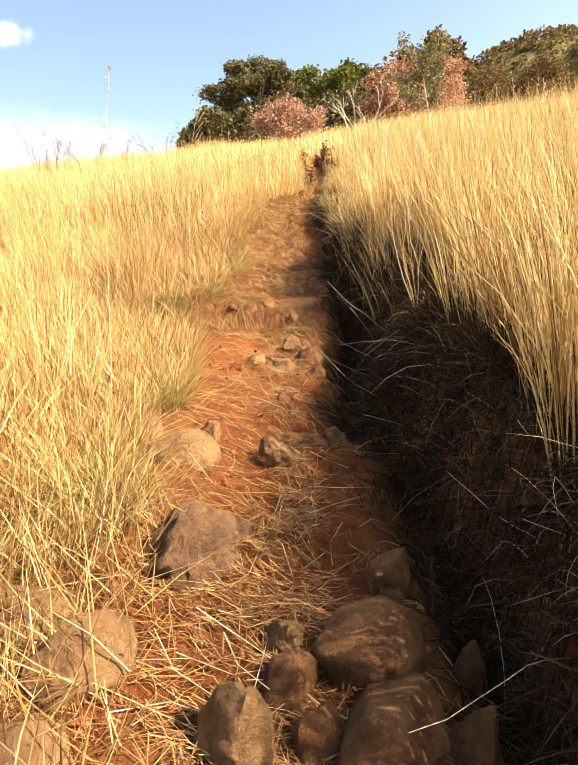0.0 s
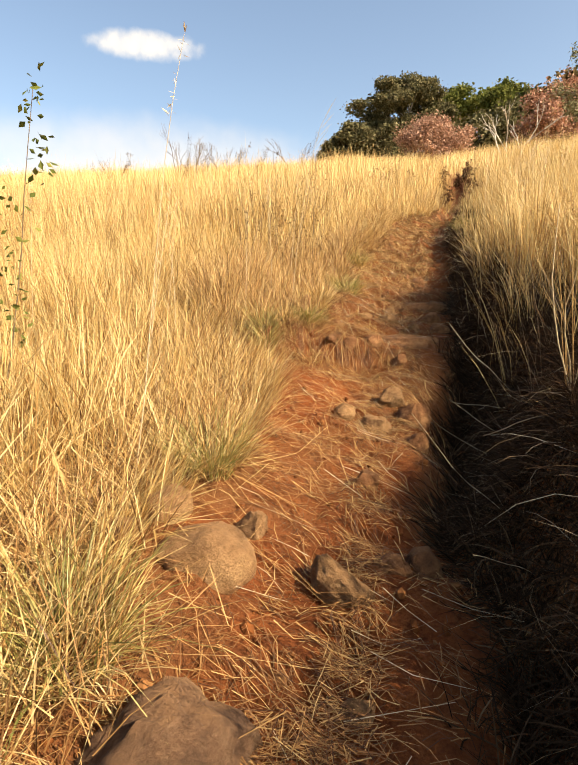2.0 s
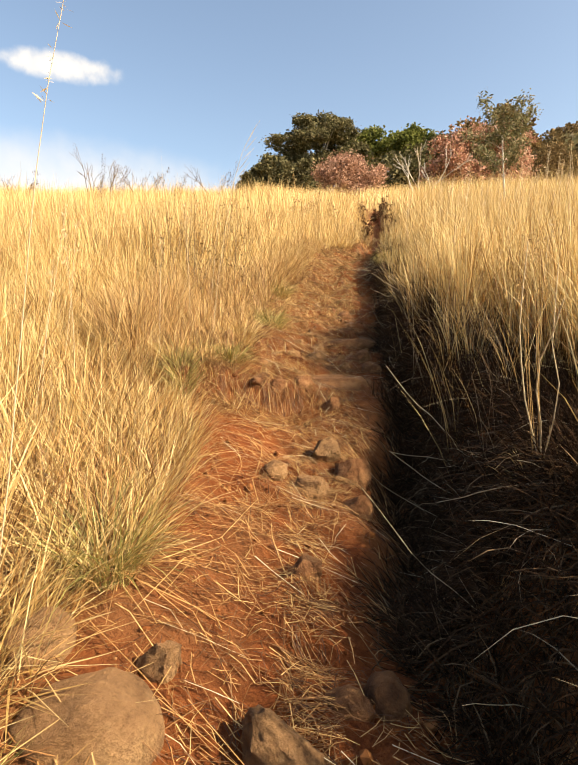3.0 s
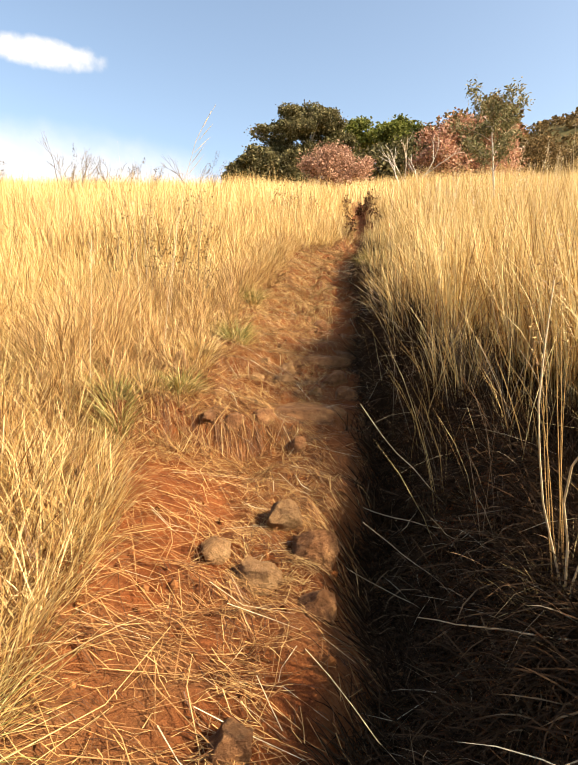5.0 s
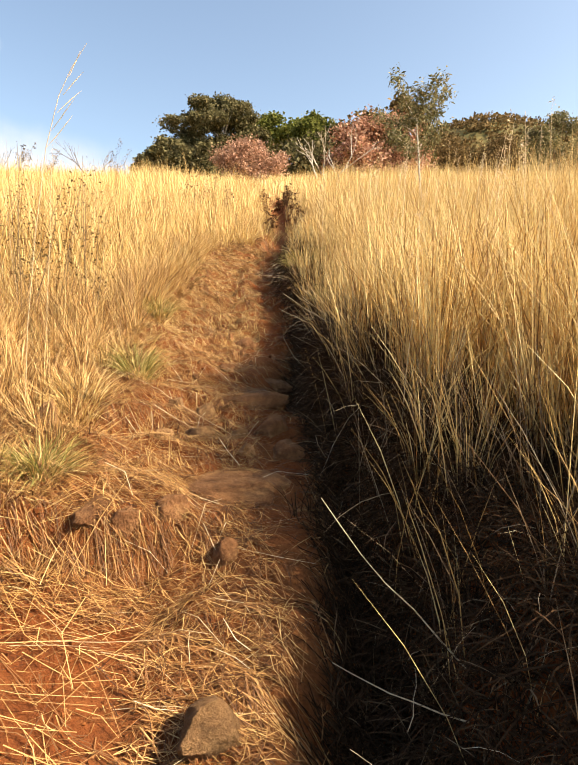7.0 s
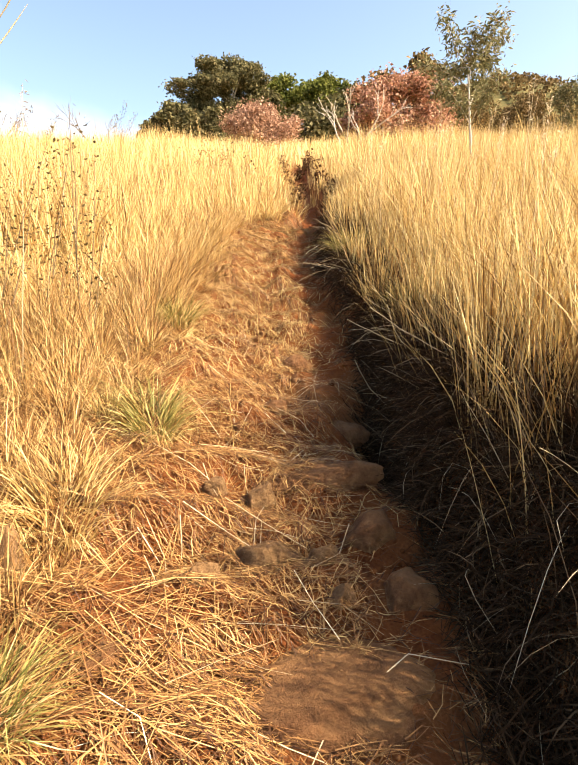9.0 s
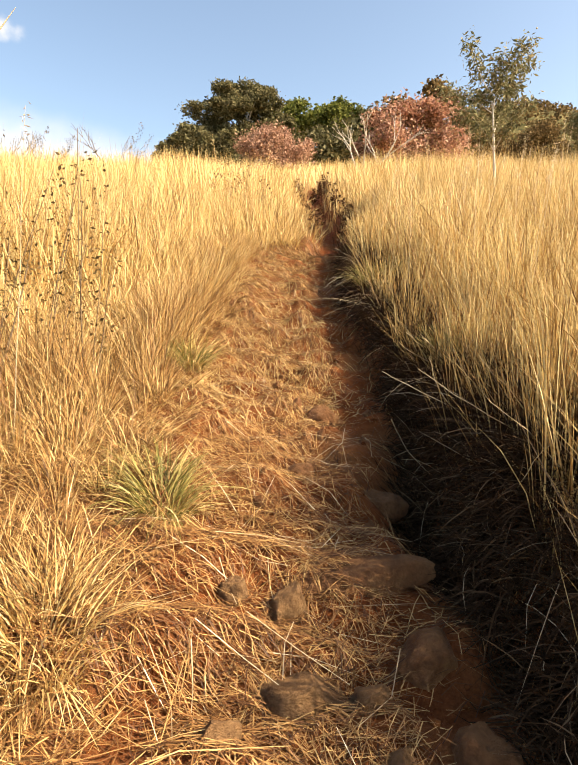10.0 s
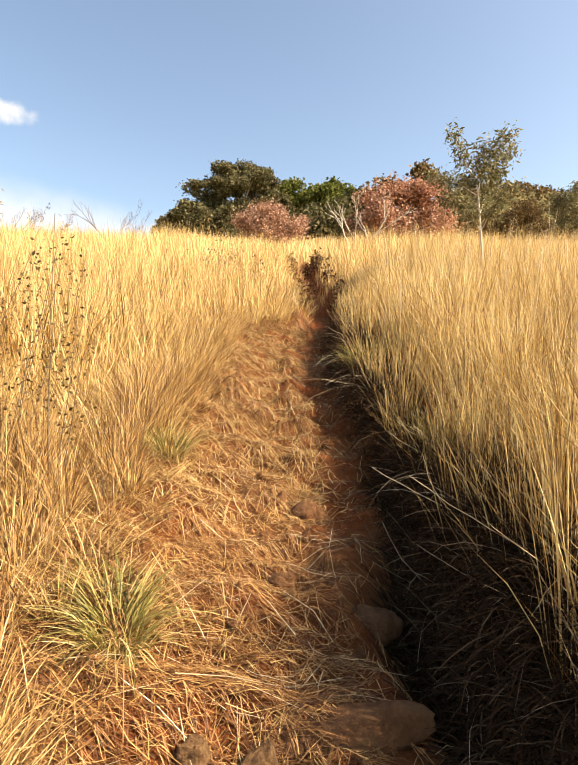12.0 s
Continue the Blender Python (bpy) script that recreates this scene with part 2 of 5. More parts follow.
# ---------------------------------------------------------------- the lie of the land
PROFILE = ((-60, -16.0), (-6, -3.1), (-3, -2.3), (0, -1.58), (1.3, -1.3), (2.5, -1.09), (3.3, -0.96), (4.1, -0.88), (4.6, -0.79), (5.4, -0.57), (6.6, -0.22),
           (7.4, -0.05), (8.4, 0.14), (10, 0.66), (12.7, 1.42), (14, 1.78), (18, 2.95), (23.5, 4.55), (27, 5.2), (36, 7.4), (75, 16.6), (130, 28), (400, 40), (5000, 40))
LEFT_EDGE = ((-10, -1.6), (-3, -0.75), (1.6, -0.22), (2.9, -0.02), (5, 0.12), (6.6, 0.38), (8.6, 0.72), (10, 1.08), (12.3, 1.55), (13.2, 1.95), (13.8, 2.85), (15, 3.35), (23.5, 5.05), (26, 5.6))
RIGHT_EDGE = ((-10, -0.2), (-3, 0.55), (1.4, 0.97), (2, 1.04), (3.3, 1.2), (5, 1.62), (6, 1.75), (7.3, 2.0), (9, 2.4), (10.6, 2.62), (12.3, 3.1), (15, 3.95), (23.5, 5.75), (26, 6.2))


# where the grass stands on top of the shaded bank
BANK_TOP = ((-10, 0.4), (-3, 1.0), (1.0, 1.30), (2, 1.44), (3.0, 1.60), (3.4, 1.95), (3.9, 2.28), (4.9, 2.34), (5.3, 2.12), (6, 2.06), (6.7, 2.06), (7.5, 2.25), (8.5, 2.36), (9, 2.48), (10.6, 2.75), (12.3, 3.15), (15, 4.0), (23.5, 5.8), (26, 6.3))


# how deep the gully is cut along the shaded bank
GULLY = ((-10, 0.0), (-2, 0.1), (0.6, 0.20), (2.6, 0.24), (3.2, 0.28), (4.6, 0.30), (5.4, 0.22), (6.4, 0.18), (7.0, 0.28), (7.6, 0.40), (8.0, 0.24), (8.5, 0.04), (9.0, 0.08), (9.8, 0.06), (11, 0.02), (12, 0.0))


GULLY_HALF = ((0, 0.15), (2.4, 0.16), (3.4, 0.27), (4.7, 0.28), (5.3, 0.17), (7.0, 0.17), (7.6, 0.21), (8.2, 0.15))


# where the standing grass begins on the sunny side; below it the grass is trampled flat
GRASS_LEFT = ((-10, -1.6), (-3, -1.0), (1.35, -0.92), (1.7, -0.40), (1.9, -0.24), (2.05, -0.24), (2.3, -0.38), (2.75, -0.34), (3.1, -0.06), (4.6, 0.0), (5.4, -0.45), (5.9, -0.85), (7.0, -0.8), (8.3, -0.3), (9.2, 0.5), (10, 0.95), (12.3, 1.5), (13.2, 1.9), (13.8, 2.85), (15, 3.35), (23.5, 5.05), (26, 5.6))


def line(y, table):
    ys, vs = zip(*table)
    return np.interp(y, ys, vs)


def ripple(x, y, scale, seed):
    """Smooth made-up noise for arrays, about -1 to 1."""
    r = np.random.RandomState(seed)
    v = 0
    for k in range(7):
        a, f, p = r.uniform(0, 6.283), scale * r.uniform(0.6, 1.7), r.uniform(0, 6.283)
        v = v + np.sin((np.cos(a) * x + np.sin(a) * y) * f + p + 1.3 * np.sin((np.cos(a + 1.9) * x + np.sin(a + 1.9) * y) * f * 0.57 + 2 * p))
    return v / 3.6


def smooth(a, b, v):
    t = np.clip((v - a) / (b - a), 0, 1)
    return t * t * (3 - 2 * t)


def land(x, y):
    """Height of the ground."""
    x, y = np.asarray(x, float), np.asarray(y, float)
    xl, xr = line(y, LEFT_EDGE), line(y, RIGHT_EDGE)
    xl = xl + 0.10 * ripple(x * 0 + y, y * 0.3, 2.3, 5)
    wob = 0.06 * ripple(x * 0 + y, y * 0.3, 2.9, 6)
    xr, xb = xr + wob, np.minimum(line(y, BANK_TOP), xr + 0.62) + wob
    near = 1 - smooth(12.5, 15, y)
    bank_l, bank_r = 0.10 + 0.10 * near, 0.14 + 0.20 * near + 0.20 * (1 - smooth(6.5, 9, y))
    z = line(y, PROFILE) + 0
    mid = xl + 0.62 * (xr - xl)
    dl = smooth(0.0, 1.0, (mid - x) / (mid - xl + 0.35))
    foot = mid + 0.62 * (xr - mid)
    dr = np.clip((x - foot) / (xb - foot), 0, 1)
    dr = 0.25 * dr + 0.75 * smooth(0.25, 0.95, dr)
    z = z + bank_l * dl + bank_r * dr
    out_l, out_r = np.maximum(0, xl - 0.35 - x), np.maximum(0, x - xb)
    z = z + 0.05 * np.minimum(out_l, 3) * np.exp(-out_l * 0.25) + (0.10 * np.minimum(out_r, 4) + 0.025 * np.minimum(out_r, 22)) * (1 - 0.3 * smooth(6, 14, y))
    z = z + 0.15 * np.tanh((y - 5.40 - 0.06 * ripple(x, y * 0, 4, 15)) / 0.05) * np.exp(-(((y - 5.40) / 0.45) ** 2)) * smooth(-0.9, -0.3, x - xl) * (1 - smooth(0.5, 1.1, x - xl))
    z = z - 0.16 * np.exp(-(((x - 1.88) / 0.22) ** 2 + ((y - 7.25) / 0.4) ** 2)) - 0.10 * np.exp(-(((x - 1.35) / 0.2) ** 2 + ((y - 4.5) / 0.6) ** 2))
    # the gully at the foot of the shaded bank, and the narrow trench further up
    cut = xr + 0.08 - 0.5 * line(y, GULLY_HALF) + 0.09 * ripple(y, 0 * y, 3.4, 27) + 0.03 * ripple(x, y, 9, 28)
    z = z - line(y, GULLY) * np.clip(0.85 + 0.45 * ripple(0.4 * x, y, 2.2, 29), 0.3, 1.25) * np.exp(-(((x - cut) / line(y, GULLY_HALF)) ** 2))
    trench = 0.5 * (xl + xr)
    z = z - 0.26 * smooth(13.2, 14.2, y) * (1 - smooth(25, 28, y)) * (1 - smooth(0.18, 0.42, np.abs(x - trench)))
    # hollows and clods
    inside = smooth(-0.5, 0.2, x - xl) * (1 - smooth(-0.1, 0.2, x - xb))
    z = z + (0.012 + 0.016 * inside) * ripple(x, y * 1.7, 9, 1) + (0.013 * ripple(x, y, 23, 2) + 0.009 * ripple(x, y, 52, 16)) * (0.3 + inside)
    z = z + inside * (0.022 * np.sin(y * 8.5 + 1.2 * ripple(x, y, 3, 8)) + 0.026 * np.sin(y * 14.5 + 1.6 * ripple(x, y, 4, 18))) * smooth(5, 6.5, y) * near
    z = z + 0.065 * inside * np.maximum(0, ripple(x, y * 1.6, 13, 31)) * smooth(6.8, 8.5, y) * near
    z = z + 0.05 * ripple(x, y, 1.1, 3) * smooth(0.3, 3, np.maximum(out_l, out_r))
    far = smooth(40, 200, np.hypot(x, y))
    z = z + far * 3.0 * ripple(x, y, 0.03, 4)
    # the hill beyond the bush, and the fall of the land behind
    z = z + 62 * np.exp(-(((x - 190) / 85) ** 2 + ((y - 300) / 95) ** 2)) + 40 * np.exp(-(((x - 330) / 110) ** 2 + ((y - 260) / 120) ** 2))
    return z


def grid_axis(a, b, step, reach, grow):
    mid = list(np.arange(a, b + step / 2, step))
    up, s = [mid[-1]], step
    while up[-1] < reach:
        s *= grow
        up.append(up[-1] + s)
    down, s = [mid[0]], step
    while down[-1] > -reach:
        s *= grow
        down.append(down[-1] - s)
    return np.array(down[:0:-1] + mid + up[1:])


def mesh_from(name, verts, faces_flat, sizes, mat, smooth_shade=False):
    """A mesh from arrays: vertices, corner indices and the corner count of each face."""
    me = bpy.data.meshes.new(name)
    verts, faces_flat, sizes = np.asarray(verts, np.float32), np.asarray(faces_flat, np.int32), np.asarray(sizes, np.int32)
    me.vertices.add(len(verts))
    me.vertices.foreach_set("co", verts.ravel())
    me.loops.add(len(faces_flat))
    me.loops.foreach_set("vertex_index", faces_flat)
    me.polygons.add(len(sizes))
    me.polygons.foreach_set("loop_start", np.concatenate([[0], np.cumsum(sizes)[:-1]]).astype(np.int32))
    me.polygons.foreach_set("use_smooth", np.full(len(sizes), smooth_shade))
    me.materials.append(mat)
    me.update()
    me.validate()
    return me


def build_ground():
    xs = grid_axis(-1.2, 3.5, 0.036, 3000, 1.08)
    ys = grid_axis(0.6, 13.4, 0.038, 3000, 1.07)
    gx, gy = np.meshgrid(xs, ys)
    gz = land(gx, gy)
    nx, ny = len(xs), len(ys)
    i = np.arange(nx * ny).reshape(ny, nx)
    quads = np.stack([i[:-1, :-1], i[:-1, 1:], i[1:, 1:], i[1:, :-1]], -1).reshape(-1, 4)
    me = mesh_from("ground", np.stack([gx, gy, gz], -1).reshape(-1, 3), quads.ravel(), np.full(len(quads), 4), SOIL, True)
    xl, xr = line(gy, LEFT_EDGE), line(gy, RIGHT_EDGE)
    off = np.maximum(xl - gx, gx - line(gy, BANK_TOP) - 0.3) + 0.12 * ripple(gx, gy, 5, 9)
    grown = smooth(0.1, 1.2, off)
    hill = smooth(70, 110, np.hypot(gx, gy))
    col = np.stack([grown, hill, 0 * hill, 1 + 0 * hill], -1).reshape(-1, 4)
    at = me.color_attributes.new("cover", "FLOAT_COLOR", "POINT")
    at.data.foreach_set("color", col.astype(np.float32).ravel())
    return tagged(new("ground", me), "red earth hillside with an eroded footpath", "ground", kind="structure")


build_ground()


# ---------------------------------------------------------------- grass
def blade_mesh(name, root, height, width, toward, lean, bend, mat, levels=3, rng=None):
    """Blades as tapered, bent strips. toward: the direction (radians) each leans to; lean and bend in shares of its height."""
    n = len(root)
    rng = rng or np.random.RandomState(1)
    face = rng.uniform(0, 6.283, n)
    side = np.stack([np.cos(face), np.sin(face), rng.uniform(-0.2, 0.2, n)], -1)
    way = np.stack([np.cos(toward), np.sin(toward), np.zeros(n)], -1)
    verts = np.zeros((n, levels * 2 - 1, 3), np.float32)
    for k in range(levels):
        t = k / (levels - 1)
        out = lean * t + bend * t * t
        rise = t * np.sqrt(np.maximum(0.02, 1 - np.minimum(lean + 0.6 * bend * t, 0.98) ** 2))
        p = root + way * (out * height)[:, None]
        p[:, 2] += rise * height - (0.01 if k == 0 else 0)
        if k == levels - 1:
            verts[:, 2 * k] = p
        else:
            w = side * (width * (1 - 0.45 * t))[:, None] / 2
            verts[:, 2 * k], verts[:, 2 * k + 1] = p - w, p + w
    per = levels * 2 - 1
    base = (np.arange(n) * per)[:, None]
    corners = []
    for k in range(levels - 2):
        corners += [2 * k, 2 * k + 1, 2 * k + 3, 2 * k + 2]
    corners += [2 * levels - 4, 2 * levels - 3, 2 * levels - 2]
    sizes = np.tile([4] * (levels - 2) + [3], n)
    return mesh_from(name, verts.reshape(-1, 3), (base + np.array(corners)).ravel(), sizes, mat)


def off_trail(x, y):
    """Metres outside the trod ground (negative on it)."""
    return np.maximum(line(y, LEFT_EDGE) - x, x - line(y, RIGHT_EDGE))


def off_grass(x, y):
    """Metres into the standing grass."""
    return np.maximum(line(y, GRASS_LEFT) - x, x - line(y, BANK_TOP))


def tussocks(rng, x0, x1, y0, y1, per_m2, blades_each, spread, edge):
    """Roots gathered in tussocks. Returns the roots' x and y and the direction away from each one's tussock."""
    k = int((x1 - x0) * (y1 - y0) * per_m2)
    cx, cy = rng.uniform(x0, x1, k), rng.uniform(y0, y1, k)
    keep = off_grass(cx, cy) + 0.07 * ripple(cx, cy, 4, 12) > edge
    cx, cy = cx[keep], cy[keep]
    size = rng.uniform(0.6, 1.5, len(cx))
    m = np.maximum(1, (blades_each * size).astype(int))
    idx = np.repeat(np.arange(len(cx)), m)
    a, r = rng.uniform(0, 6.283, len(idx)), np.sqrt(rng.uniform(0, 1, len(idx))) * spread * size[idx]
    return cx[idx] + np.cos(a) * r, cy[idx] + np.sin(a) * r, a, size[idx]


def dense_part(x, y, margin):
    """The wedge of slope along the path that carries the full density of blades."""
    return np.abs(x - 0.6 - 0.12 * np.maximum(0, y)) < margin + 0.62 * np.maximum(0, y + 0.4)


def grass_field(name, label, x0, x1, y0, y1, per_m2, each, spread, tall, wide, levels, mat, seed, edge=0.0, messy=0.0, margin=99.0):
    rng = np.random.RandomState(seed)
    x, y, a, size = tussocks(rng, x0, x1, y0, y1, per_m2, each, spread, edge)
    keep = dense_part(x, y, margin)
    x, y, a, size = x[keep], y[keep], a[keep], size[keep]
    n = len(x)
    h = tall * rng.uniform(0.45, 1.15, n) * (0.75 + 0.25 * size) * (1 + 0.18 * ripple(x, y, 1.4, 21) + 0.10 * ripple(x, y, 4.1, 22))
    left = x < line(y, LEFT_EDGE) + 0.3
    trod = np.where(left, 1 - smooth(0.05, 1.0 + 0.5 * ripple(x * 0, y, 1.3, 17) + 0.4 * smooth(4.5, 6.5, y), off_grass(x, y)), 0.5 * (1 - smooth(0, 0.4, off_grass(x, y))))
    h *= 1 - 0.55 * trod
    h *= np.where(left, 1, (1 - 0.42 * smooth(6.2, 7.6, y) * (1 - smooth(0.25, 0.85, off_grass(x, y)))) * (1 + 0.12 * smooth(0.6, 2.0, off_grass(x, y))))
    lean = np.abs(rng.normal(0.08, 0.15, n)) + messy * rng.uniform(0, 1, n) ** 3 + 0.8 * np.where(left, trod, 0) * rng.uniform(0, 1, n) ** 1.3
    lean = np.minimum(np.where(left, lean, lean * (0.35 + 0.65 * smooth(0.05, 0.5, off_grass(x, y)))), 0.95)
    bend = rng.uniform(0.0, 0.16, n) + 0.35 * (rng.uniform(0, 1, n) < 0.12)
    root = np.stack([x, y, land(x, y)], -1)
    me = blade_mesh(name, root, h, wide * rng.uniform(0.6, 1.4, n), a + rng.normal(0, 0.9, n), lean, bend, mat, levels, rng)
    return tagged(new(name, me), label, "grass", kind="stuff")


near_label = "dense tall dry golden grass beside the footpath"
grass_field("dry_grass", near_label, -5.5, 1.2, 0.2, 9.5, 21, 48, 0.10, 0.70, 0.0060, 4, STRAW, 31, -0.02, 1.0, 1.4)
grass_field("dry_grass", near_label, 0.3, 8.5, -3.2, 9.5, 25, 41, 0.10, 0.98, 0.0060, 4, STRAW, 32, 0.02, 0.40, 1.5)
grass_field("dry_grass", "tall dry golden grass on the slope", -13, 18, 9.5, 17, 22, 26, 0.13, 0.86, 0.0105, 3, STRAW, 33, 0.05, 0.2, 2.5)
grass_field("dry_grass", "pale dry grass along the crest of the slope", -19, 25, 17, 27, 18, 14, 0.15, 0.92, 0.016, 3, STRAW_FAR, 34, 0.0, 0.15, 3.5)
grass_field("dry_grass", "pale dry grass behind the crest", -26, 40, 27, 44, 6, 7, 0.25, 0.9, 0.03, 3, STRAW_FAR, 35, 0.0, 0.15, 9)
grass_field("dry_grass", "dry grass lower down the hillside", -9, 9, -7, 0.2, 9, 18, 0.15, 0.65, 0.011, 3, STRAW, 36, 0.05, 0.3)
def tangle(name, label, n, x0, x1, y0, y1, seed, tall, wide, reach, mat):
    """Trampled stems lying every way at the left brink of the path."""
    rng = np.random.RandomState(seed)
    x, y = rng.uniform(x0, x1, n), rng.uniform(y0, y1, n)
    off = line(y, LEFT_EDGE) - x
    keep = (off > -0.12) & (rng.uniform(0, 1, n) < np.exp(-np.maximum(off, 0) / reach)) & (rng.uniform(0, 1, n) < 0.7 + 0.6 * ripple(x, y, 3.1, seed)) & dense_part(x, y, 1.4)
    keep &= (x < line(y, GRASS_LEFT)) | (y > 5.3) | (y < 2.0)
    x, y = x[keep], y[keep]
    n = len(x)
    flat = smooth(0.0, 0.3, x - line(y, GRASS_LEFT)) * smooth(5.0, 5.6, y)
    root = np.stack([x, y, land(x, y) + rng.uniform(0, 0.10, n) * (1 - 0.6 * flat)], -1)
    lean = rng.uniform(0.35, 0.96, n)
    me = blade_mesh(name, root, tall * rng.uniform(0.4, 1.2, n) * (1 - 0.4 * flat), wide * rng.uniform(0.7, 1.3, n), rng.uniform(0, 6.283, n), lean + (0.985 - lean) * 0.85 * flat, rng.uniform(-0.2, 0.3, n) * (1 - flat), mat, 3, rng)
    tagged(new(name, me), label, "grass", kind="stuff")


tangle("trampled_grass", "trampled tangled dry grass beside the footpath", 120000, -2.8, 2.2, 0.4, 13.0, 42, 0.36, 0.0044, 1.0, TROD)
tangle("trampled_grass", "trampled brown grass beside the footpath", 50000, -2.6, 2.2, 4.5, 13.0, 43, 0.24, 0.0040, 1.2, LITTER)
tangle("trampled_grass", "pale trampled grass beside the footpath", 60000, -2.6, 2.2, 4.5, 13.0, 47, 0.28, 0.0042, 1.2, TROD)
tangle("trampled_grass", "pale crossing stems over the trampled grass", 40000, -3.2, 2.4, 7.4, 13.4, 49, 0.40, 0.0046, 1.6, STRAW)


grass_field("dry_grass", "tall dense golden grass on top of the shaded bank", 1.9, 3.6, 3.9, 6.0, 14, 36, 0.10, 0.98, 0.0058, 4, STRAW, 48, 0.06, 0.2, 2.0)
grass_field("leaning_grass", "broken stems leaning across the dry grass", -5.5, 1.0, 0.6, 12.5, 26, 9, 0.20, 0.62, 0.0050, 4, STRAW, 45, 0.05, 1.6, 1.6)
grass_field("leaning_grass", "broken stems leaning across the dry grass", 1.2, 8.0, 1.5, 12.5, 16, 6, 0.20, 0.75, 0.0050, 4, STRAW, 46, 0.25, 1.2, 1.6)


def far_side_grass():
    """Thinner grass over the rest of the slope."""
    rng = np.random.RandomState(40)
    x, y, a, size = tussocks(rng, -13, 16, 0.2, 20, 9, 11, 0.16, 0.1)
    keep = ~dense_part(x, y, 1.5 + 1.2 * smooth(8, 10, y))
    x, y, a, size = x[keep], y[keep], a[keep], size[keep]
    n = len(x)
    root = np.stack([x, y, land(x, y)], -1)
    me = blade_mesh("dry_grass", root, 0.8 * rng.uniform(0.5, 1.15, n) * size, 0.016 * rng.uniform(0.6, 1.4, n), a, np.abs(rng.normal(0.1, 0.12, n)), rng.uniform(0, 0.2, n), STRAW, 3, rng)
    tagged(new("dry_grass", me), "dry golden grass on the wider slope", "grass", kind="stuff")


far_side_grass()
for zone in ((-5, 9, 2.5, 9.5, 7, 3, 1.12, 0.0036, 37), (-13, 18, 9.5, 17, 6, 3, 1.20, 0.006, 38), (-19, 25, 17, 27, 4, 3, 1.22, 0.011, 39)):
    x0, x1, y0, y1, dense, each, tall, wide, seed = zone
    grass_field("seeding_grass", "sparse taller seed stalks above the dry grass", x0, x1, y0, y1, dense, each, 0.10, tall, wide, 4, STRAW_FAR, seed, 0.25, 0.1, 2.5)


# ---------------------------------------------------------------- straw on the trail and over its edges
def spread_straw(name, label, n, x0, x1, y0, y1, lo, hi, wide, mat, seed, inner, outer, lie, thick=0.035):
    """Dry stems lying about, between inner and outer metres outside the trod ground. lie: the share of a stem's tilt."""
    rng = np.random.RandomState(seed)
    x, y = rng.uniform(x0, x1, n), rng.uniform(y0, y1, n)
    off = off_trail(x, y) + 0.12 * ripple(x, y, 6, seed)
    keep = (off > inner) & (off < outer) & (rng.uniform(0, 1, n) < np.maximum(0.32, 0.72 + 0.55 * ripple(x, y * 1.5, 5.4, seed + 3)))
    # the sunny slope of the lower path is mostly bare red earth
    bare = (y > 1.9) & (y < 5.15) & (x < line(y, LEFT_EDGE) + 0.52) & (x > line(y, LEFT_EDGE) - 0.1)
    keep &= ~bare | (rng.uniform(0, 1, n) < (0.25 if lo < 0.15 else 0.8))
    keep &= (x < line(y, RIGHT_EDGE) - 0.50 + 0.10 * ripple(x, y, 3.3, seed)) | (rng.uniform(0, 1, n) < (0.15 if lo < 0.15 else 0.0))
    x, y = x[keep], y[keep]
    n = len(x)
    length = rng.uniform(lo, hi, n)
    a = np.where(rng.uniform(0, 1, n) < 0.55, rng.normal(-0.25, 0.5, n), rng.uniform(0, 6.283, n))
    levels, per = 3, 6
    face = a + 1.5708
    curl = rng.normal(0, 0.35, n)
    up = np.abs(rng.normal(0, lie, n))
    lift = rng.uniform(0.003, thick, n)
    verts = np.zeros((n, per, 3), np.float32)
    for k in range(levels):
        t = k / (levels - 1) - 0.35
        px = x + np.cos(a + curl * t) * length * t
        py = y + np.sin(a + curl * t) * length * t
        pz = land(px, py) + lift + np.maximum(0, up * length * (t + 0.35))
        w = wide * rng.uniform(0.85, 1.15, n) * (1 - 0.4 * k / (levels - 1)) / 2
        tip = rng.uniform(-0.4, 0.4, n)
        verts[:, 2 * k] = np.stack([px - np.cos(face) * w, py - np.sin(face) * w, pz - tip * w], -1)
        verts[:, 2 * k + 1] = np.stack([px + np.cos(face) * w, py + np.sin(face) * w, pz + tip * w], -1)
    base = (np.arange(n) * per)[:, None]
    corners = [0, 1, 3, 2, 2, 3, 5, 4]
    me = mesh_from(name, verts.reshape(-1, 3), (base + np.array(corners)).ravel(), np.full(n * 2, 4), mat)
    return tagged(new(name, me), label, "straw", kind="stuff")


litter_label = "trampled dry straw scattered over the red footpath"
spread_straw("straw_litter", litter_label, 150000, -2.2, 3.2, 0.4, 6.0, 0.02, 0.12, 0.0029, LITTER, 51, -0.75, 0.9, 0.05)
spread_straw("straw_litter", litter_label, 230000, -1.9, 4.2, 5.4, 14.5, 0.02, 0.14, 0.0036, LITTER, 52, -0.95, 1.5, 0.05)
spread_straw("straw_litter", "matted tan straw trodden into the upper footpath", 62000, 0.3, 3.4, 8.2, 13.7, 0.03, 0.17, 0.0048, TROD, 55, -0.95, 0.25, 0.03)
spread_straw("straw_litter", "flattened tan straw along the middle of the footpath", 60000, -0.4, 2.2, 0.4, 8.2, 0.03, 0.17, 0.0034, MATTED, 57, -0.75, -0.22, 0.04)
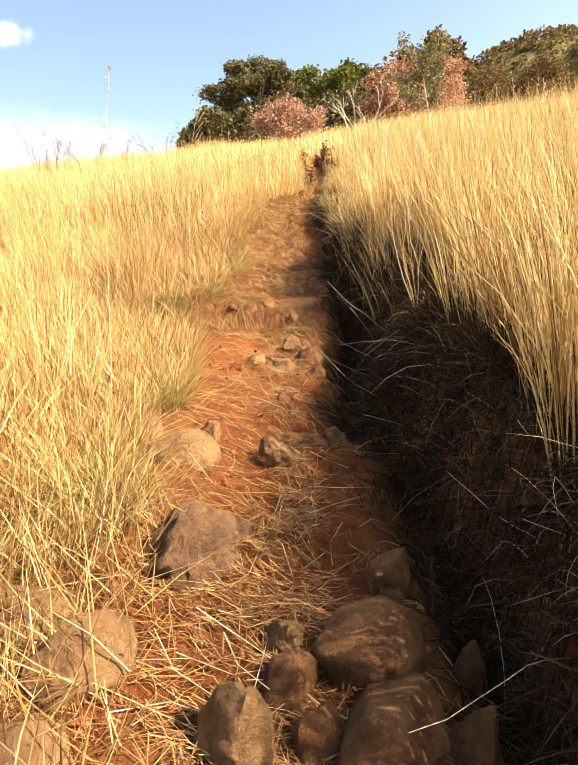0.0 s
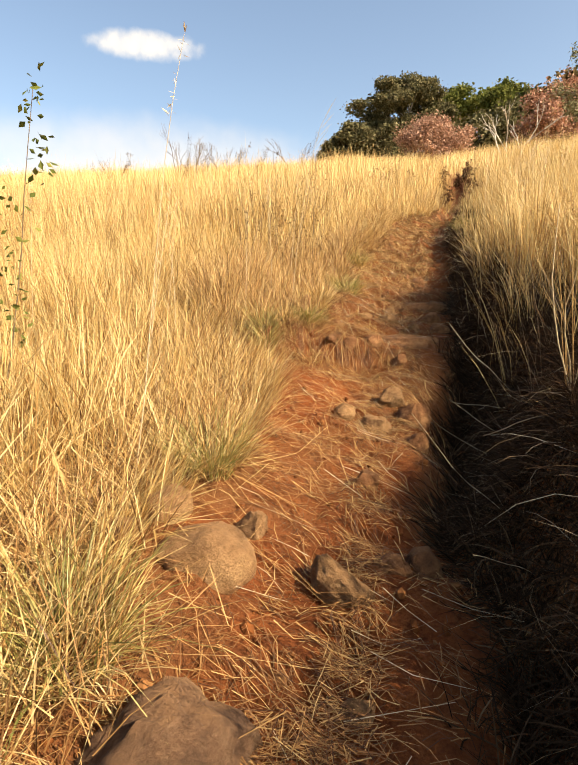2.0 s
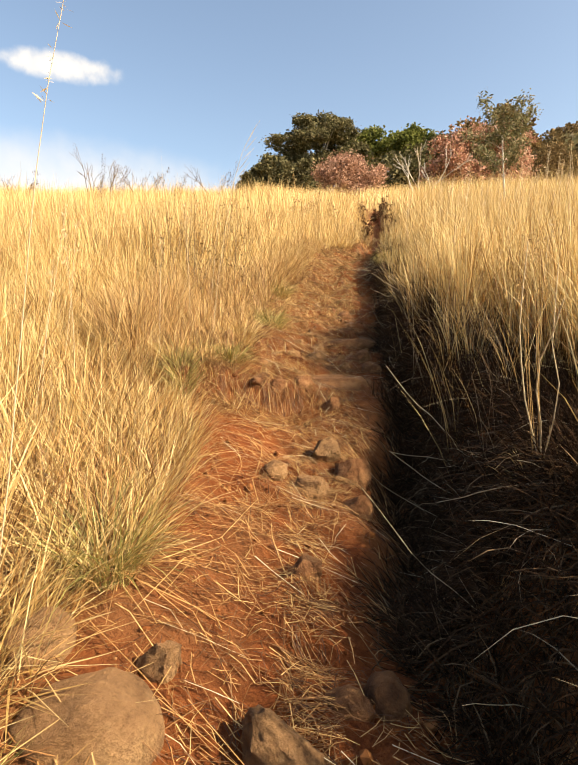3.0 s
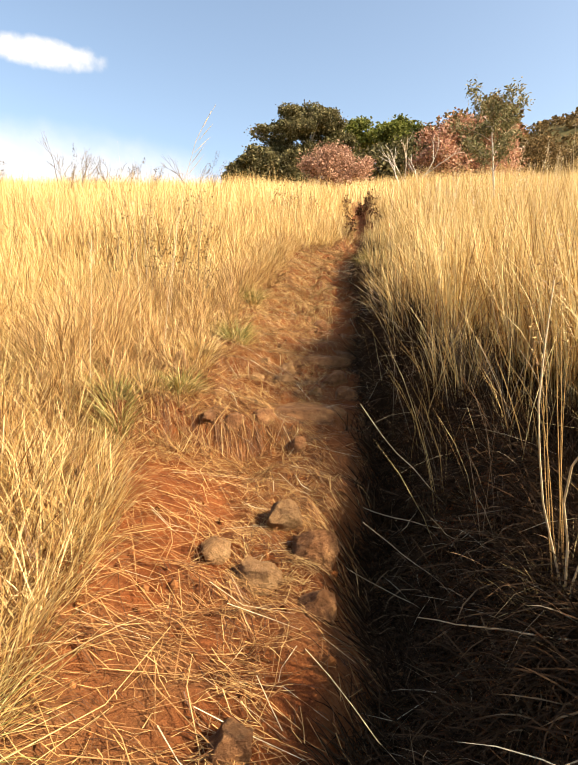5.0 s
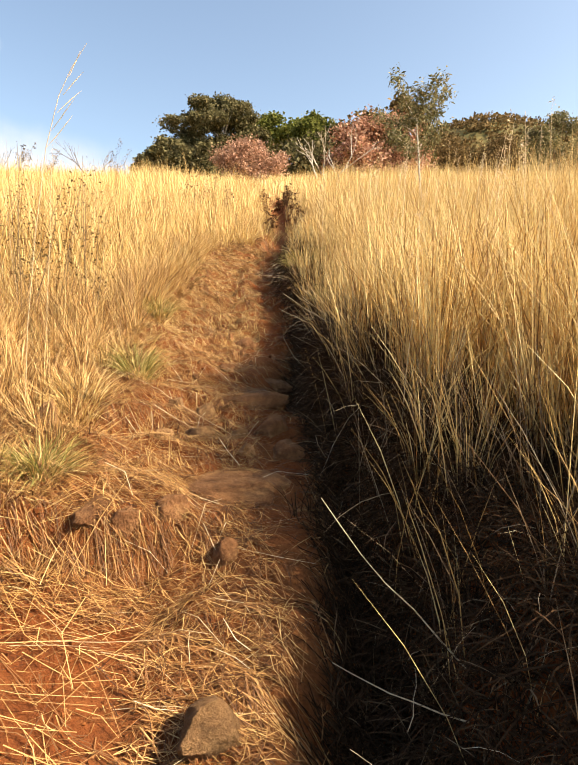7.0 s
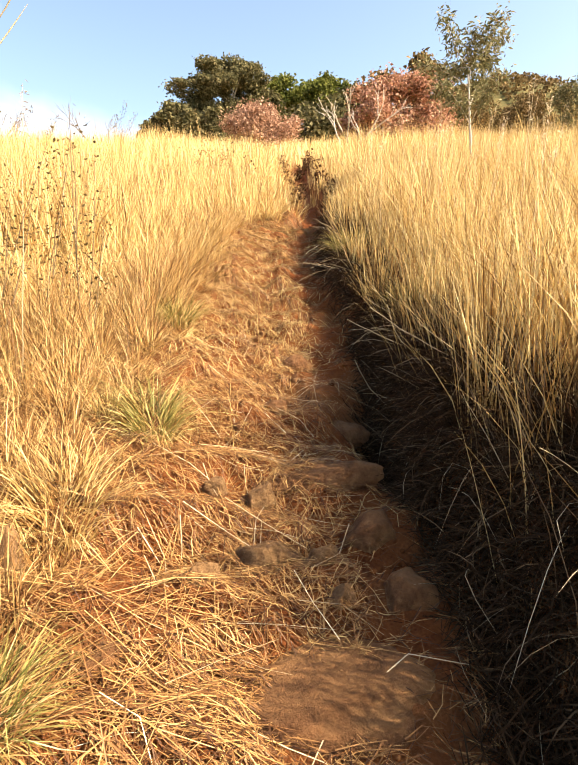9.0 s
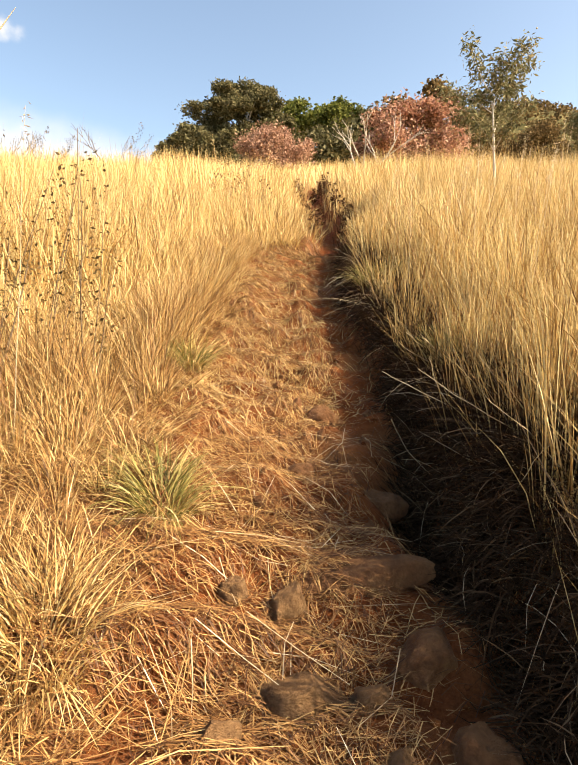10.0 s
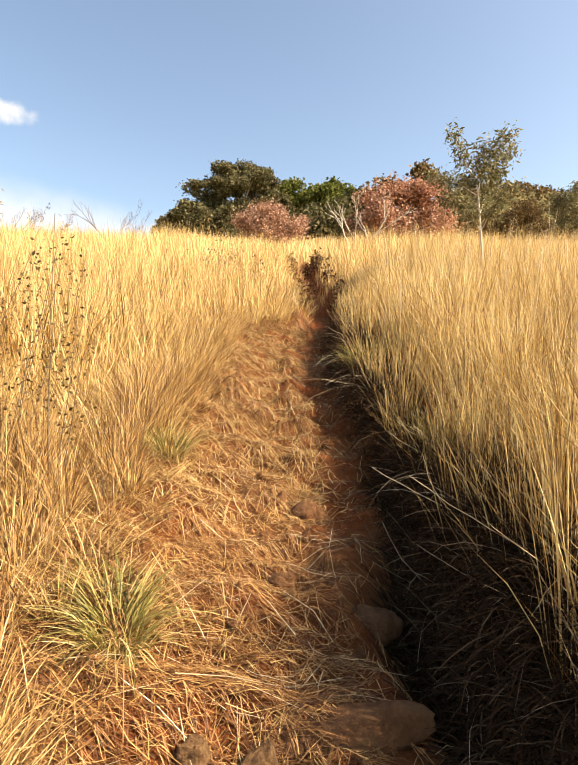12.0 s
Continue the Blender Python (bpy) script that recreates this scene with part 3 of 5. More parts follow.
spread_straw("straw_litter", "trodden straw where the footpath narrows", 16000, 1.6, 4.6, 13.0, 17.5, 0.04, 0.2, 0.0075, LITTER, 58, -0.6, 0.6, 0.04)
spread_straw("straw_litter", "long bent straw lying across the footpath edge", 6000, -2.0, 4.0, 0.6, 12, 0.2, 0.6, 0.0034, MATTED, 53, -0.45, 1.1, 0.10, 0.06)
spread_straw("straw_litter", "long pale straw fallen over the bare red slope", 900, -0.6, 0.8, 2.9, 6.2, 0.25, 0.7, 0.0034, MATTED, 56, -0.42, 0.4, 0.06, 0.05)
spread_straw("straw_litter", "sparse straw lying between the stones of the path", 2400, -0.5, 3.2, 0.4, 13, 0.10, 0.40, 0.0034, PALE_STALK, 54, -2, -0.1, 0.06, 0.05)


def fringe(name, label, n, y0, y1, side, seed, mat, tall, wide, inset, down):
    """Stems rooted on the brink of the trail that lean and hang over it. side: -1 from the left bank, 1 from the right one."""
    rng = np.random.RandomState(seed)
    y = rng.uniform(y0, y1, n)
    edge = np.minimum(line(y, LEFT_EDGE), line(y, GRASS_LEFT) + 0.03) if side < 0 else line(y, BANK_TOP)
    x = edge + side * (inset + np.abs(rng.normal(0, 0.16, n)))
    toward = (0 if side < 0 else math.pi) + rng.normal(0, 1.0, n)
    h = tall * rng.uniform(0.4, 1.2, n)
    lean, bend = rng.uniform(0.25, 0.8, n), rng.uniform(0.1, 0.5, n)
    levels, per = 5, 9
    face = toward + 1.5708
    verts = np.zeros((n, per, 3), np.float32)
    z0 = land(x, y) - 0.01
    for k in range(levels):
        t = k / (levels - 1)
        out = h * (lean * t + 0.35 * bend * t * t)
        px, py = x + np.cos(toward) * out, y + np.sin(toward) * out
        pz = np.maximum(z0 + h * (np.sqrt(np.maximum(0.05, 1 - lean**2)) * t - down * bend * t * t), land(px, py) + 0.01)
        w = wide * (1 - 0.5 * t) / 2
        if k < levels - 1:
            verts[:, 2 * k] = np.stack([px - np.cos(face) * w, py - np.sin(face) * w, pz], -1)
            verts[:, 2 * k + 1] = np.stack([px + np.cos(face) * w, py + np.sin(face) * w, pz], -1)
        else:
            verts[:, 2 * k] = np.stack([px, py, pz], -1)
    base = (np.arange(n) * per)[:, None]
    corners = [0, 1, 3, 2, 2, 3, 5, 4, 4, 5, 7, 6, 6, 7, 8]
    me = mesh_from(name, verts.reshape(-1, 3), (base + np.array(corners)).ravel(), np.tile([4, 4, 4, 3], n), mat)
    return tagged(new(name, me), label, "grass", kind="stuff")


# the first fringe is darkened in colour to deepen the bank's shade
fringe("drooping_grass", "weathered grass, darkened as shade, hanging over the bank", 5200, 0.2, 13.5, 1, 61, STRAW_SHADE, 0.36, 0.0055, 0.05, 0.7)
fringe("drooping_grass", "pale stalks hanging into the shaded gully", 200, 0.3, 13, 1, 62, PALE_STALK, 0.32, 0.0036, 0.0, 1.1)
fringe("drooping_grass", "dry grass bent over the sunny edge of the path", 6500, 0.3, 13.2, -1, 63, STRAW, 0.38, 0.0055, 0.0, 0.55)


def hollow(n, x0, x1, y0, y1, tall, seed):
    """Tangled dead stalks in the hollow of the bank, coloured near-black to deepen its shade."""
    rng = np.random.RandomState(seed)
    x, y = rng.uniform(x0, x1, n), rng.uniform(y0, y1, n)
    brink = line(y, RIGHT_EDGE)
    keep = (x > brink - 0.12 + 0.12 * ripple(x, y, 7, 14)) & (x < line(y, BANK_TOP) + 0.35)
    x, y = x[keep], y[keep]
    n = len(x)
    root = np.stack([x, y, land(x, y)], -1)
    me = blade_mesh("shade_dark_grass", root, tall * rng.uniform(0.4, 1.3, n), rng.uniform(0.004, 0.007, n), rng.uniform(0, 6.283, n), rng.uniform(0.05, 0.8, n), rng.uniform(0, 0.5, n), STRAW_SHADE, 4, rng)
    tagged(new("shade_dark_grass", me), "tangled dead grass coloured near-black as shade in the hollow", "grass", kind="stuff")


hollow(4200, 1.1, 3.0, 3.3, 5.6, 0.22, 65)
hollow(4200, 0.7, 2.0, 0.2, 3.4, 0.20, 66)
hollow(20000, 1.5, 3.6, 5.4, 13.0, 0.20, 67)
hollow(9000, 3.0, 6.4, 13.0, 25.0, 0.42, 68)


def bank_tangle(name, label, n, y0, y1, seed, mat, lo, hi, wide, low, high, droop):
    """Dead stems matted over the shaded bank, arching out over the gully. low, high: where they root, from the gully (0) to the bank's top (1)."""
    rng = np.random.RandomState(seed)
    y = rng.uniform(y0, y1, n)
    share = rng.uniform(low, high, n) + 0.08 * ripple(y, 0 * y, 3.4, 27)
    x0, x1 = line(y, RIGHT_EDGE) + 0.10 - 1.2 * line(y, GULLY_HALF), line(y, BANK_TOP) + 0.12
    x = x0 + (x1 - x0) * share
    keep = rng.uniform(0, 1, n) < 0.75 + 0.5 * ripple(x, y, 4.5, seed)
    x, y = x[keep], y[keep]
    n = len(x)
    length = rng.uniform(lo, hi, n) * (0.75 + 0.5 * rng.uniform(0, 1, n) ** 3)
    a = np.where(rng.uniform(0, 1, n) < 0.65, math.pi + rng.normal(0, 0.9, n), rng.uniform(0, 6.283, n))
    tilt, curl, sag = rng.uniform(0.15, 1.15, n), rng.normal(0, 0.45, n), droop * rng.uniform(0.2, 1.3, n)
    z0 = land(x, y) - 0.01
    levels, per = 5, 9
    verts = np.zeros((n, per, 3), np.float32)
    spin = rng.uniform(0, 6.283, n)
    for k in range(levels):
        t = k / (levels - 1)
        out = length * np.cos(tilt) * t
        px, py = x + np.cos(a + curl * t) * out, y + np.sin(a + curl * t) * out
        pz = np.maximum(z0 + length * (np.sin(tilt) * t - sag * t * t), land(px, py) + 0.008)
        w = wide * (1 - 0.55 * t) / 2
        off = np.stack([np.cos(spin) * w, np.sin(spin) * w, 0.5 * w + 0 * x], -1)
        p = np.stack([px, py, pz], -1)
        if k < levels - 1:
            verts[:, 2 * k], verts[:, 2 * k + 1] = p - off, p + off
        else:
            verts[:, 2 * k] = p
    base = (np.arange(n) * per)[:, None]
    corners = [0, 1, 3, 2, 2, 3, 5, 4, 4, 5, 7, 6, 6, 7, 8]
    me = mesh_from(name, verts.reshape(-1, 3), (base + np.array(corners)).ravel(), np.tile([4, 4, 4, 3], n), mat)
    tagged(new(name, me), label, "grass", kind="stuff")


# the first three mats are painted near-black in place of deep shade
bank_tangle("matted_grass", "dead grass darkened to stand for shade, matted over the bank", 54000, -0.2, 12.6, 441, STRAW_SHADE, 0.10, 0.34, 0.0062, 0.0, 1.0, 0.7)
bank_tangle("matted_grass", "dead grass darkened to stand for shade, heaped in the bank's hollow", 26000, 3.0, 5.5, 444, STRAW_SHADE, 0.10, 0.32, 0.0064, 0.0, 1.0, 0.7)
bank_tangle("matted_grass", "dead grass darkened to stand for shade in the gully", 15000, 5.3, 8.4, 445, STRAW_SHADE, 0.08, 0.26, 0.0062, 0.0, 0.9, 0.7)
bank_tangle("matted_grass", "grey-brown dead grass tangled on the shaded bank", 1700, 0.2, 12.6, 442, GREY_STALK, 0.16, 0.46, 0.0036, 0.25, 1.0, 0.6)
bank_tangle("matted_grass", "long pale straw fallen across the shaded gully", 360, 0.3, 11.5, 443, PALE_STALK, 0.35, 0.75, 0.0034, 0.15, 0.95, 0.75)


def bank_stalks(n, y0, y1, seed, mat, tall, wide, label):
    """Bare stalks that stand on the face of the shaded bank."""
    rng = np.random.RandomState(seed)
    k = n // 7
    cy = rng.uniform(y0, y1, k)
    cx = line(cy, RIGHT_EDGE) + 0.10 + (line(cy, BANK_TOP) + 0.05 - line(cy, RIGHT_EDGE) - 0.10) * rng.uniform(0, 1, k) ** 0.7
    idx = rng.randint(0, k, n)
    x, y = cx[idx] + rng.normal(0, 0.045, n), cy[idx] + rng.normal(0, 0.045, n)
    root = np.stack([x, y, land(x, y)], -1)
    me = blade_mesh("bank_grass", root, tall * rng.uniform(0.35, 1.2, n), wide * rng.uniform(0.7, 1.3, n), np.where(rng.uniform(0, 1, n) < 0.6, rng.normal(math.pi, 0.8, n), rng.uniform(0, 6.283, n)), rng.uniform(0.02, 0.55, n), rng.uniform(0, 0.35, n), mat, 4, rng)
    tagged(new("bank_grass", me), label, "grass", kind="stuff")


bank_stalks(260, 3.9, 6.4, 451, GREY_STALK, 0.62, 0.0042, "grey dry stalks standing on the shaded bank")
bank_stalks(150, 4.1, 6.4, 452, STRAW, 0.70, 0.0044, "dry golden stalks standing on the shaded bank")
bank_stalks(520, 6.4, 12.5, 453, STRAW, 0.42, 0.0046, "dry golden stalks standing on the shaded bank")


def stray_tussocks(places, seed):
    rng = np.random.RandomState(seed)
    for x, y, tall in places:
        n = 46
        a, r = rng.uniform(0, 6.283, n), rng.uniform(0, 0.09, n)
        px, py = x + np.cos(a) * r, y + np.sin(a) * r
        root = np.stack([px, py, land(px, py)], -1)
        me = blade_mesh("grass_tuft", root, tall * rng.uniform(0.5, 1.2, n), np.full(n, 0.0055), a + rng.normal(0, 0.6, n), rng.uniform(0, 0.4, n), rng.uniform(0, 0.4, n), STRAW, 4, rng)
        tagged(new("grass_tuft", me), "dry grass tussock standing in the shaded hollow", "grass tuft", "tussocks in the hollow")


def sunny_tussocks(n, seed):
    """Half-flattened tussocks dotted over the trampled sunny side."""
    rng = np.random.RandomState(seed)
    cy = rng.uniform(5.5, 9.8, n)
    near_x, far_x = line(cy, LEFT_EDGE) - 0.06, line(cy, GRASS_LEFT) - 0.1
    cx = far_x + (near_x - far_x) * rng.uniform(0, 1, n) ** 1.4
    idx = np.repeat(np.arange(n), rng.randint(30, 90, n))
    m = len(idx)
    a, r = rng.uniform(0, 6.283, m), np.sqrt(rng.uniform(0, 1, m)) * rng.uniform(0.04, 0.10, n)[idx]
    px, py = cx[idx] + np.cos(a) * r, cy[idx] + np.sin(a) * r
    root = np.stack([px, py, land(px, py)], -1)
    high = 0.18 + 0.42 * np.clip(line(py, LEFT_EDGE) - px, 0, 1) + 0.22 * smooth(7.4, 9, py)
    me = blade_mesh("tussock_grass", root, high * rng.uniform(0.4, 1.2, m), np.full(m, 0.0045), a + rng.normal(0, 0.8, m), rng.uniform(0, 0.8, m) ** 1.3, rng.uniform(0, 0.4, m), TROD, 4, rng)
    tagged(new("tussock_grass", me), "loose half-flattened tussocks of dry grass", "grass", kind="stuff")


sunny_tussocks(130, 97)
stray_tussocks(((2.05, 5.05, 0.5), (1.95, 5.25, 0.45), (2.2, 5.15, 0.55), (2.45, 5.0, 0.55)), 95)


# ---------------------------------------------------------------- rocks
def rock(x, y, w, d, h, turn, mat, seed, label, chops=5, sink=0.3, round_it=0.0, tilt=0):
    rng = random.Random(seed)
    bm = bmesh.new()
    bmesh.ops.create_icosphere(bm, subdivisions=4, radius=1.0)
    planes = []
    for _ in range(chops + 5):
        nrm = Vector((rng.uniform(-1, 1), rng.uniform(-1, 1), rng.uniform(-0.3, 1))).normalized()
        planes.append((nrm, rng.uniform(0.50, 0.80) + 0.18 * max(0, round_it)))
    shift = Vector((rng.uniform(0, 50), rng.uniform(0, 50), rng.uniform(0, 50)))
    for v in bm.verts:
        p = v.co.copy()
        for nrm, dist in planes:
            over = p.dot(nrm) - dist
            if over > 0:
                p -= nrm * over * 0.97
        p *= 1 + 0.12 * noise.noise(p * 1.4 + shift) + (0.11 - 0.06 * round_it) * noise.noise(p * 3.5 + shift) + (0.055 - 0.03 * round_it) * noise.noise(p * 8 + shift) + 0.02 * noise.noise(p * 17 + shift)
        v.co = Vector((p.x * w / 2, p.y * d / 2, p.z * h / 2 * 1.25))
    me = bpy.data.meshes.new("rock")
    bm.to_mesh(me)
    bm.free()
    for f in me.polygons:
        f.use_smooth = True
    me.set_sharp_from_angle(angle=radians(42))
    me.materials.append(mat)
    ob = new("rock", me)
    ob.matrix_world = pose(x, y, float(land(x, y)) + h * (0.35 - sink), tilt + 12, tilt * 0.6, turn)
    return tagged(ob, label, "rock")


GREY, RED = ROCK_GREY, ROCK_RED
L_BROWN, L_ROUND = "weathered brown rock set in the red path bank", "smooth rounded grey-brown stone in dry grass"
L_STEP, L_LOOSE = "dusty reddish stone embedded in the footpath", "small angular loose stone on the red footpath"
L_SLAB = "flat dusty stone slab forming a path step"
def set_rock(x, y, w, d, h, turn, mat, label, chops, sink, round_it, tilt):
    rock(x, y, 1.15 * w, 1.15 * d, 1.15 * h, turn, mat, int(x * 977 + y * 613) & 0xFFFF, label, chops, sink, round_it, tilt)


# x, y, width, depth, height, turn, material, label, chops, sink, roundness, tilt
set_rock(0.07, 1.74, 0.48, 0.36, 0.32, 28, ROCK_DARK, L_BROWN, 6, 0.36, -1.2, 8)
set_rock(-0.05, 2.46, 0.33, 0.28, 0.22, 10, GREY, L_ROUND, 3, 0.46, 1.3, 0)
set_rock(-0.27, 2.72, 0.20, 0.18, 0.18, 40, GREY, L_ROUND, 3, 0.36, 1.2, 0)
set_rock(-0.40, 2.52, 0.16, 0.15, 0.14, 70, GREY, L_ROUND, 3, 0.35, 0.7, 0)
set_rock(0.10, 2.70, 0.13, 0.12, 0.18, 15, GREY, L_BROWN, 5, 0.3, 0.0, 20)
set_rock(0.46, 2.46, 0.25, 0.17, 0.20, -35, GREY, L_LOOSE, 7, 0.20, -0.3, 26)
set_rock(-0.56, 1.42, 0.36, 0.32, 0.26, 5, GREY, L_ROUND, 4, 0.38, 0.5, 0)
set_rock(-0.30, 1.20, 0.27, 0.24, 0.22, 30, GREY, L_ROUND, 3, 0.36, 0.6, 0)
set_rock(-0.42, 0.90, 0.32, 0.26, 0.22, 75, GREY, L_ROUND, 3, 0.40, 0.7, 0)
set_rock(0.13, 0.95, 0.24, 0.20, 0.30, 12, GREY, L_BROWN, 7, 0.25, 0.0, 10)
set_rock(0.29, 1.28, 0.13, 0.12, 0.16, 50, GREY, L_LOOSE, 6, 0.25, 0.0, 14)
set_rock(0.28, 1.13, 0.19, 0.17, 0.18, 20, RED, L_STEP, 4, 0.3, 0.4, 0)
set_rock(0.55, 1.22, 0.34, 0.28, 0.24, 15, RED, L_STEP, 4, 0.34, 1.0, 0)
set_rock(0.53, 0.94, 0.31, 0.27, 0.26, 60, RED, L_STEP, 4, 0.3, 1.0, 0)
set_rock(0.34, 0.98, 0.16, 0.15, 0.17, 80, RED, L_STEP, 4, 0.3, 0.4, 0)
set_rock(0.86, 1.16, 0.16, 0.13, 0.24, 5, RED, L_STEP, 6, 0.25, 0.0, 8)
set_rock(0.75, 0.90, 0.20, 0.18, 0.26, 33, RED, L_STEP, 6, 0.3, 0.1, 6)
set_rock(0.74, 1.50, 0.19, 0.16, 0.14, 25, RED, L_STEP, 5, 0.3, 0.3, 0)
set_rock(0.70, 1.38, 0.12, 0.10, 0.12, 65, RED, L_STEP, 5, 0.3, 0.2, 0)
set_rock(0.52, 2.02, 0.13, 0.09, 0.07, 10, GREY, L_LOOSE, 5, 0.3, 0.2, 0)
set_rock(0.80, 2.70, 0.17, 0.14, 0.12, 35, RED, L_STEP, 4, 0.35, 0.5, 0)
set_rock(0.66, 2.64, 0.16, 0.13, 0.10, 5, RED, L_STEP, 5, 0.35, 0.3, 0)
set_rock(0.61, 3.28, 0.15, 0.14, 0.14, 20, RED, L_STEP, 6, 0.3, 0.1, 0)
set_rock(0.72, 4.12, 0.23, 0.19, 0.17, 15, GREY, L_LOOSE, 6, 0.3, 0.2, 8)
set_rock(0.51, 4.28, 0.15, 0.13, 0.12, 40, GREY, L_LOOSE, 5, 0.3, 0.4, 0)
set_rock(0.87, 4.60, 0.23, 0.20, 0.22, -10, GREY, L_LOOSE, 7, 0.22, 0.0, 14)
set_rock(1.00, 4.40, 0.26, 0.22, 0.18, 35, RED, L_STEP, 5, 0.3, 0.3, 0)
set_rock(0.96, 4.02, 0.19, 0.16, 0.14, 60, RED, L_STEP, 4, 0.3, 0.4, 0)
set_rock(1.42, 4.62, 0.24, 0.18, 0.12, 10, RED, L_STEP, 4, 0.4, 0.5, 0)
set_rock(-0.19, 4.80, 0.17, 0.14, 0.13, 10, GREY, L_ROUND, 4, 0.35, 0.5, 0)
set_rock(1.03, 5.38, 0.12, 0.10, 0.10, 45, RED, L_STEP, 4, 0.3, 0.4, 0)
set_rock(0.80, 5.58, 0.20, 0.15, 0.14, 15, RED, L_BROWN, 8, 0.44, -0.4, 0)
set_rock(0.47, 5.56, 0.26, 0.18, 0.16, 70, RED, L_BROWN, 8, 0.52, -0.4, 0)
set_rock(0.63, 5.50, 0.16, 0.12, 0.11, 20, RED, L_BROWN, 8, 0.48, -0.4, 0)
set_rock(1.15, 5.88, 0.58, 0.34, 0.16, 4, RED, L_SLAB, 2, 0.52, 0.9, 3)
set_rock(1.05, 6.40, 0.30, 0.22, 0.20, -12, GREY, L_STEP, 6, 0.3, 0.1, 10)
set_rock(1.24, 6.38, 0.18, 0.14, 0.15, 30, GREY, L_STEP, 6, 0.3, 0.1, 10)
set_rock(1.40, 6.86, 0.52, 0.24, 0.13, -6, RED, L_SLAB, 4, 0.40, 0.5, 0)
set_rock(0.78, 6.26, 0.14, 0.11, 0.10, 25, GREY, L_LOOSE, 5, 0.3, 0.2, 0)
set_rock(1.26, 6.18, 0.14, 0.11, 0.10, 50, GREY, L_STEP, 5, 0.3, 0.3, 0)
set_rock(1.08, 6.80, 0.18, 0.15, 0.15, 70, GREY, L_LOOSE, 7, 0.28, 0.0, 10)
set_rock(0.88, 6.84, 0.13, 0.11, 0.12, 5, GREY, L_LOOSE, 6, 0.28, 0.0, 12)
set_rock(1.52, 6.18, 0.22, 0.18, 0.15, 35, RED, L_STEP, 4, 0.50, 0.7, 0)
set_rock(1.50, 6.50, 0.24, 0.18, 0.13, 15, RED, L_STEP, 4, 0.48, 0.7, 0)
set_rock(0.15, 6.32, 0.17, 0.15, 0.24, 15, GREY, L_BROWN, 6, 0.25, 0.2, 0)
set_rock(0.47, 5.98, 0.12, 0.10, 0.08, 15, RED, L_LOOSE, 4, 0.35, 0.4, 0)
set_rock(1.70, 7.52, 0.34, 0.20, 0.14, 5, RED, L_SLAB, 4, 0.36, 0.5, 0)
set_rock(1.36, 7.74, 0.20, 0.15, 0.12, 25, RED, L_STEP, 5, 0.36, 0.3, 0)
set_rock(1.66, 8.34, 0.26, 0.20, 0.16, 25, RED, L_STEP, 5, 0.36, 0.4, 0)
set_rock(1.46, 8.42, 0.12, 0.10, 0.14, 60, RED, L_LOOSE, 6, 0.3, 0.0, 10)
set_rock(1.35, 7.58, 0.07, 0.06, 0.07, 60, GREY, "small pale chipped stone on the footpath", 7, 0.25, 0.0, 10)
set_rock(0.55, 8.60, 0.16, 0.13, 0.13, 60, GREY, L_ROUND, 5, 0.35, 0.3, 0)
set_rock(0.20, 7.90, 0.18, 0.15, 0.16, 10, GREY, L_ROUND, 5, 0.35, 0.3, 0)


def pebbles(n, seed, y0=0.4, least=0.006, more=0.020, power=5):
    """Clods and grit on the trail, one joined mesh."""
    rng = np.random.RandomState(seed)
    y = rng.uniform(y0, 13.4, n)
    xl, xr = line(y, LEFT_EDGE), line(y, RIGHT_EDGE)
    x = xl + (xr - xl) * rng.uniform(-0.12, 1.0, n)
    s = least + more * rng.uniform(0, 1, n) ** power
    bm = bmesh.new()
    bmesh.ops.create_icosphere(bm, subdivisions=1, radius=1)
    bv = np.array([v.co for v in bm.verts])
    bf = np.array([[v.index for v in f.verts] for f in bm.faces])
    bm.free()
    jit = rng.uniform(0.65, 1.25, (n, len(bv), 1))
    v = bv[None] * jit * (s[:, None] * rng.uniform(0.7, 1.3, (n, 3)))[:, None, :]
    v += np.stack([x, y, land(x, y) + s * 0.15], -1)[:, None, :]
    f = bf[None] + (np.arange(n) * len(bv))[:, None, None]
    me = mesh_from("clods", v.reshape(-1, 3), f.ravel(), np.full(f.size // 3, 3), CLOD)
    tagged(new("clods", me), "crumbled red clods and grit on the footpath", "clods", kind="stuff")


def clods_on_path(n, seed):
    """Single hard clods standing out of the trodden straw."""
    rng = random.Random(seed)
    for k in range(n):
        y = rng.uniform(6.9, 12.8)
        xl, xr = float(line(y, LEFT_EDGE)), float(line(y, RIGHT_EDGE))
        w = rng.uniform(0.04, 0.085)
        rock(xl + (xr - xl) * rng.uniform(0.05, 0.85), y, w, w * rng.uniform(0.7, 1.0), w * rng.uniform(0.7, 1.2), rng.uniform(0, 180), ROCK_RED, seed + k, "hard red earth clod in the trodden straw", 6, 0.2, -0.3, rng.uniform(-10, 20))


clods_on_path(60, 1201)
CLOD = straw_material("red_clod", [(0.0, (0.10, 0.032, 0.012)), (0.6, (0.22, 0.08, 0.026)), (1.0, (0.30, 0.15, 0.065))], 0.0, 0.95)
pebbles(1500, 71)


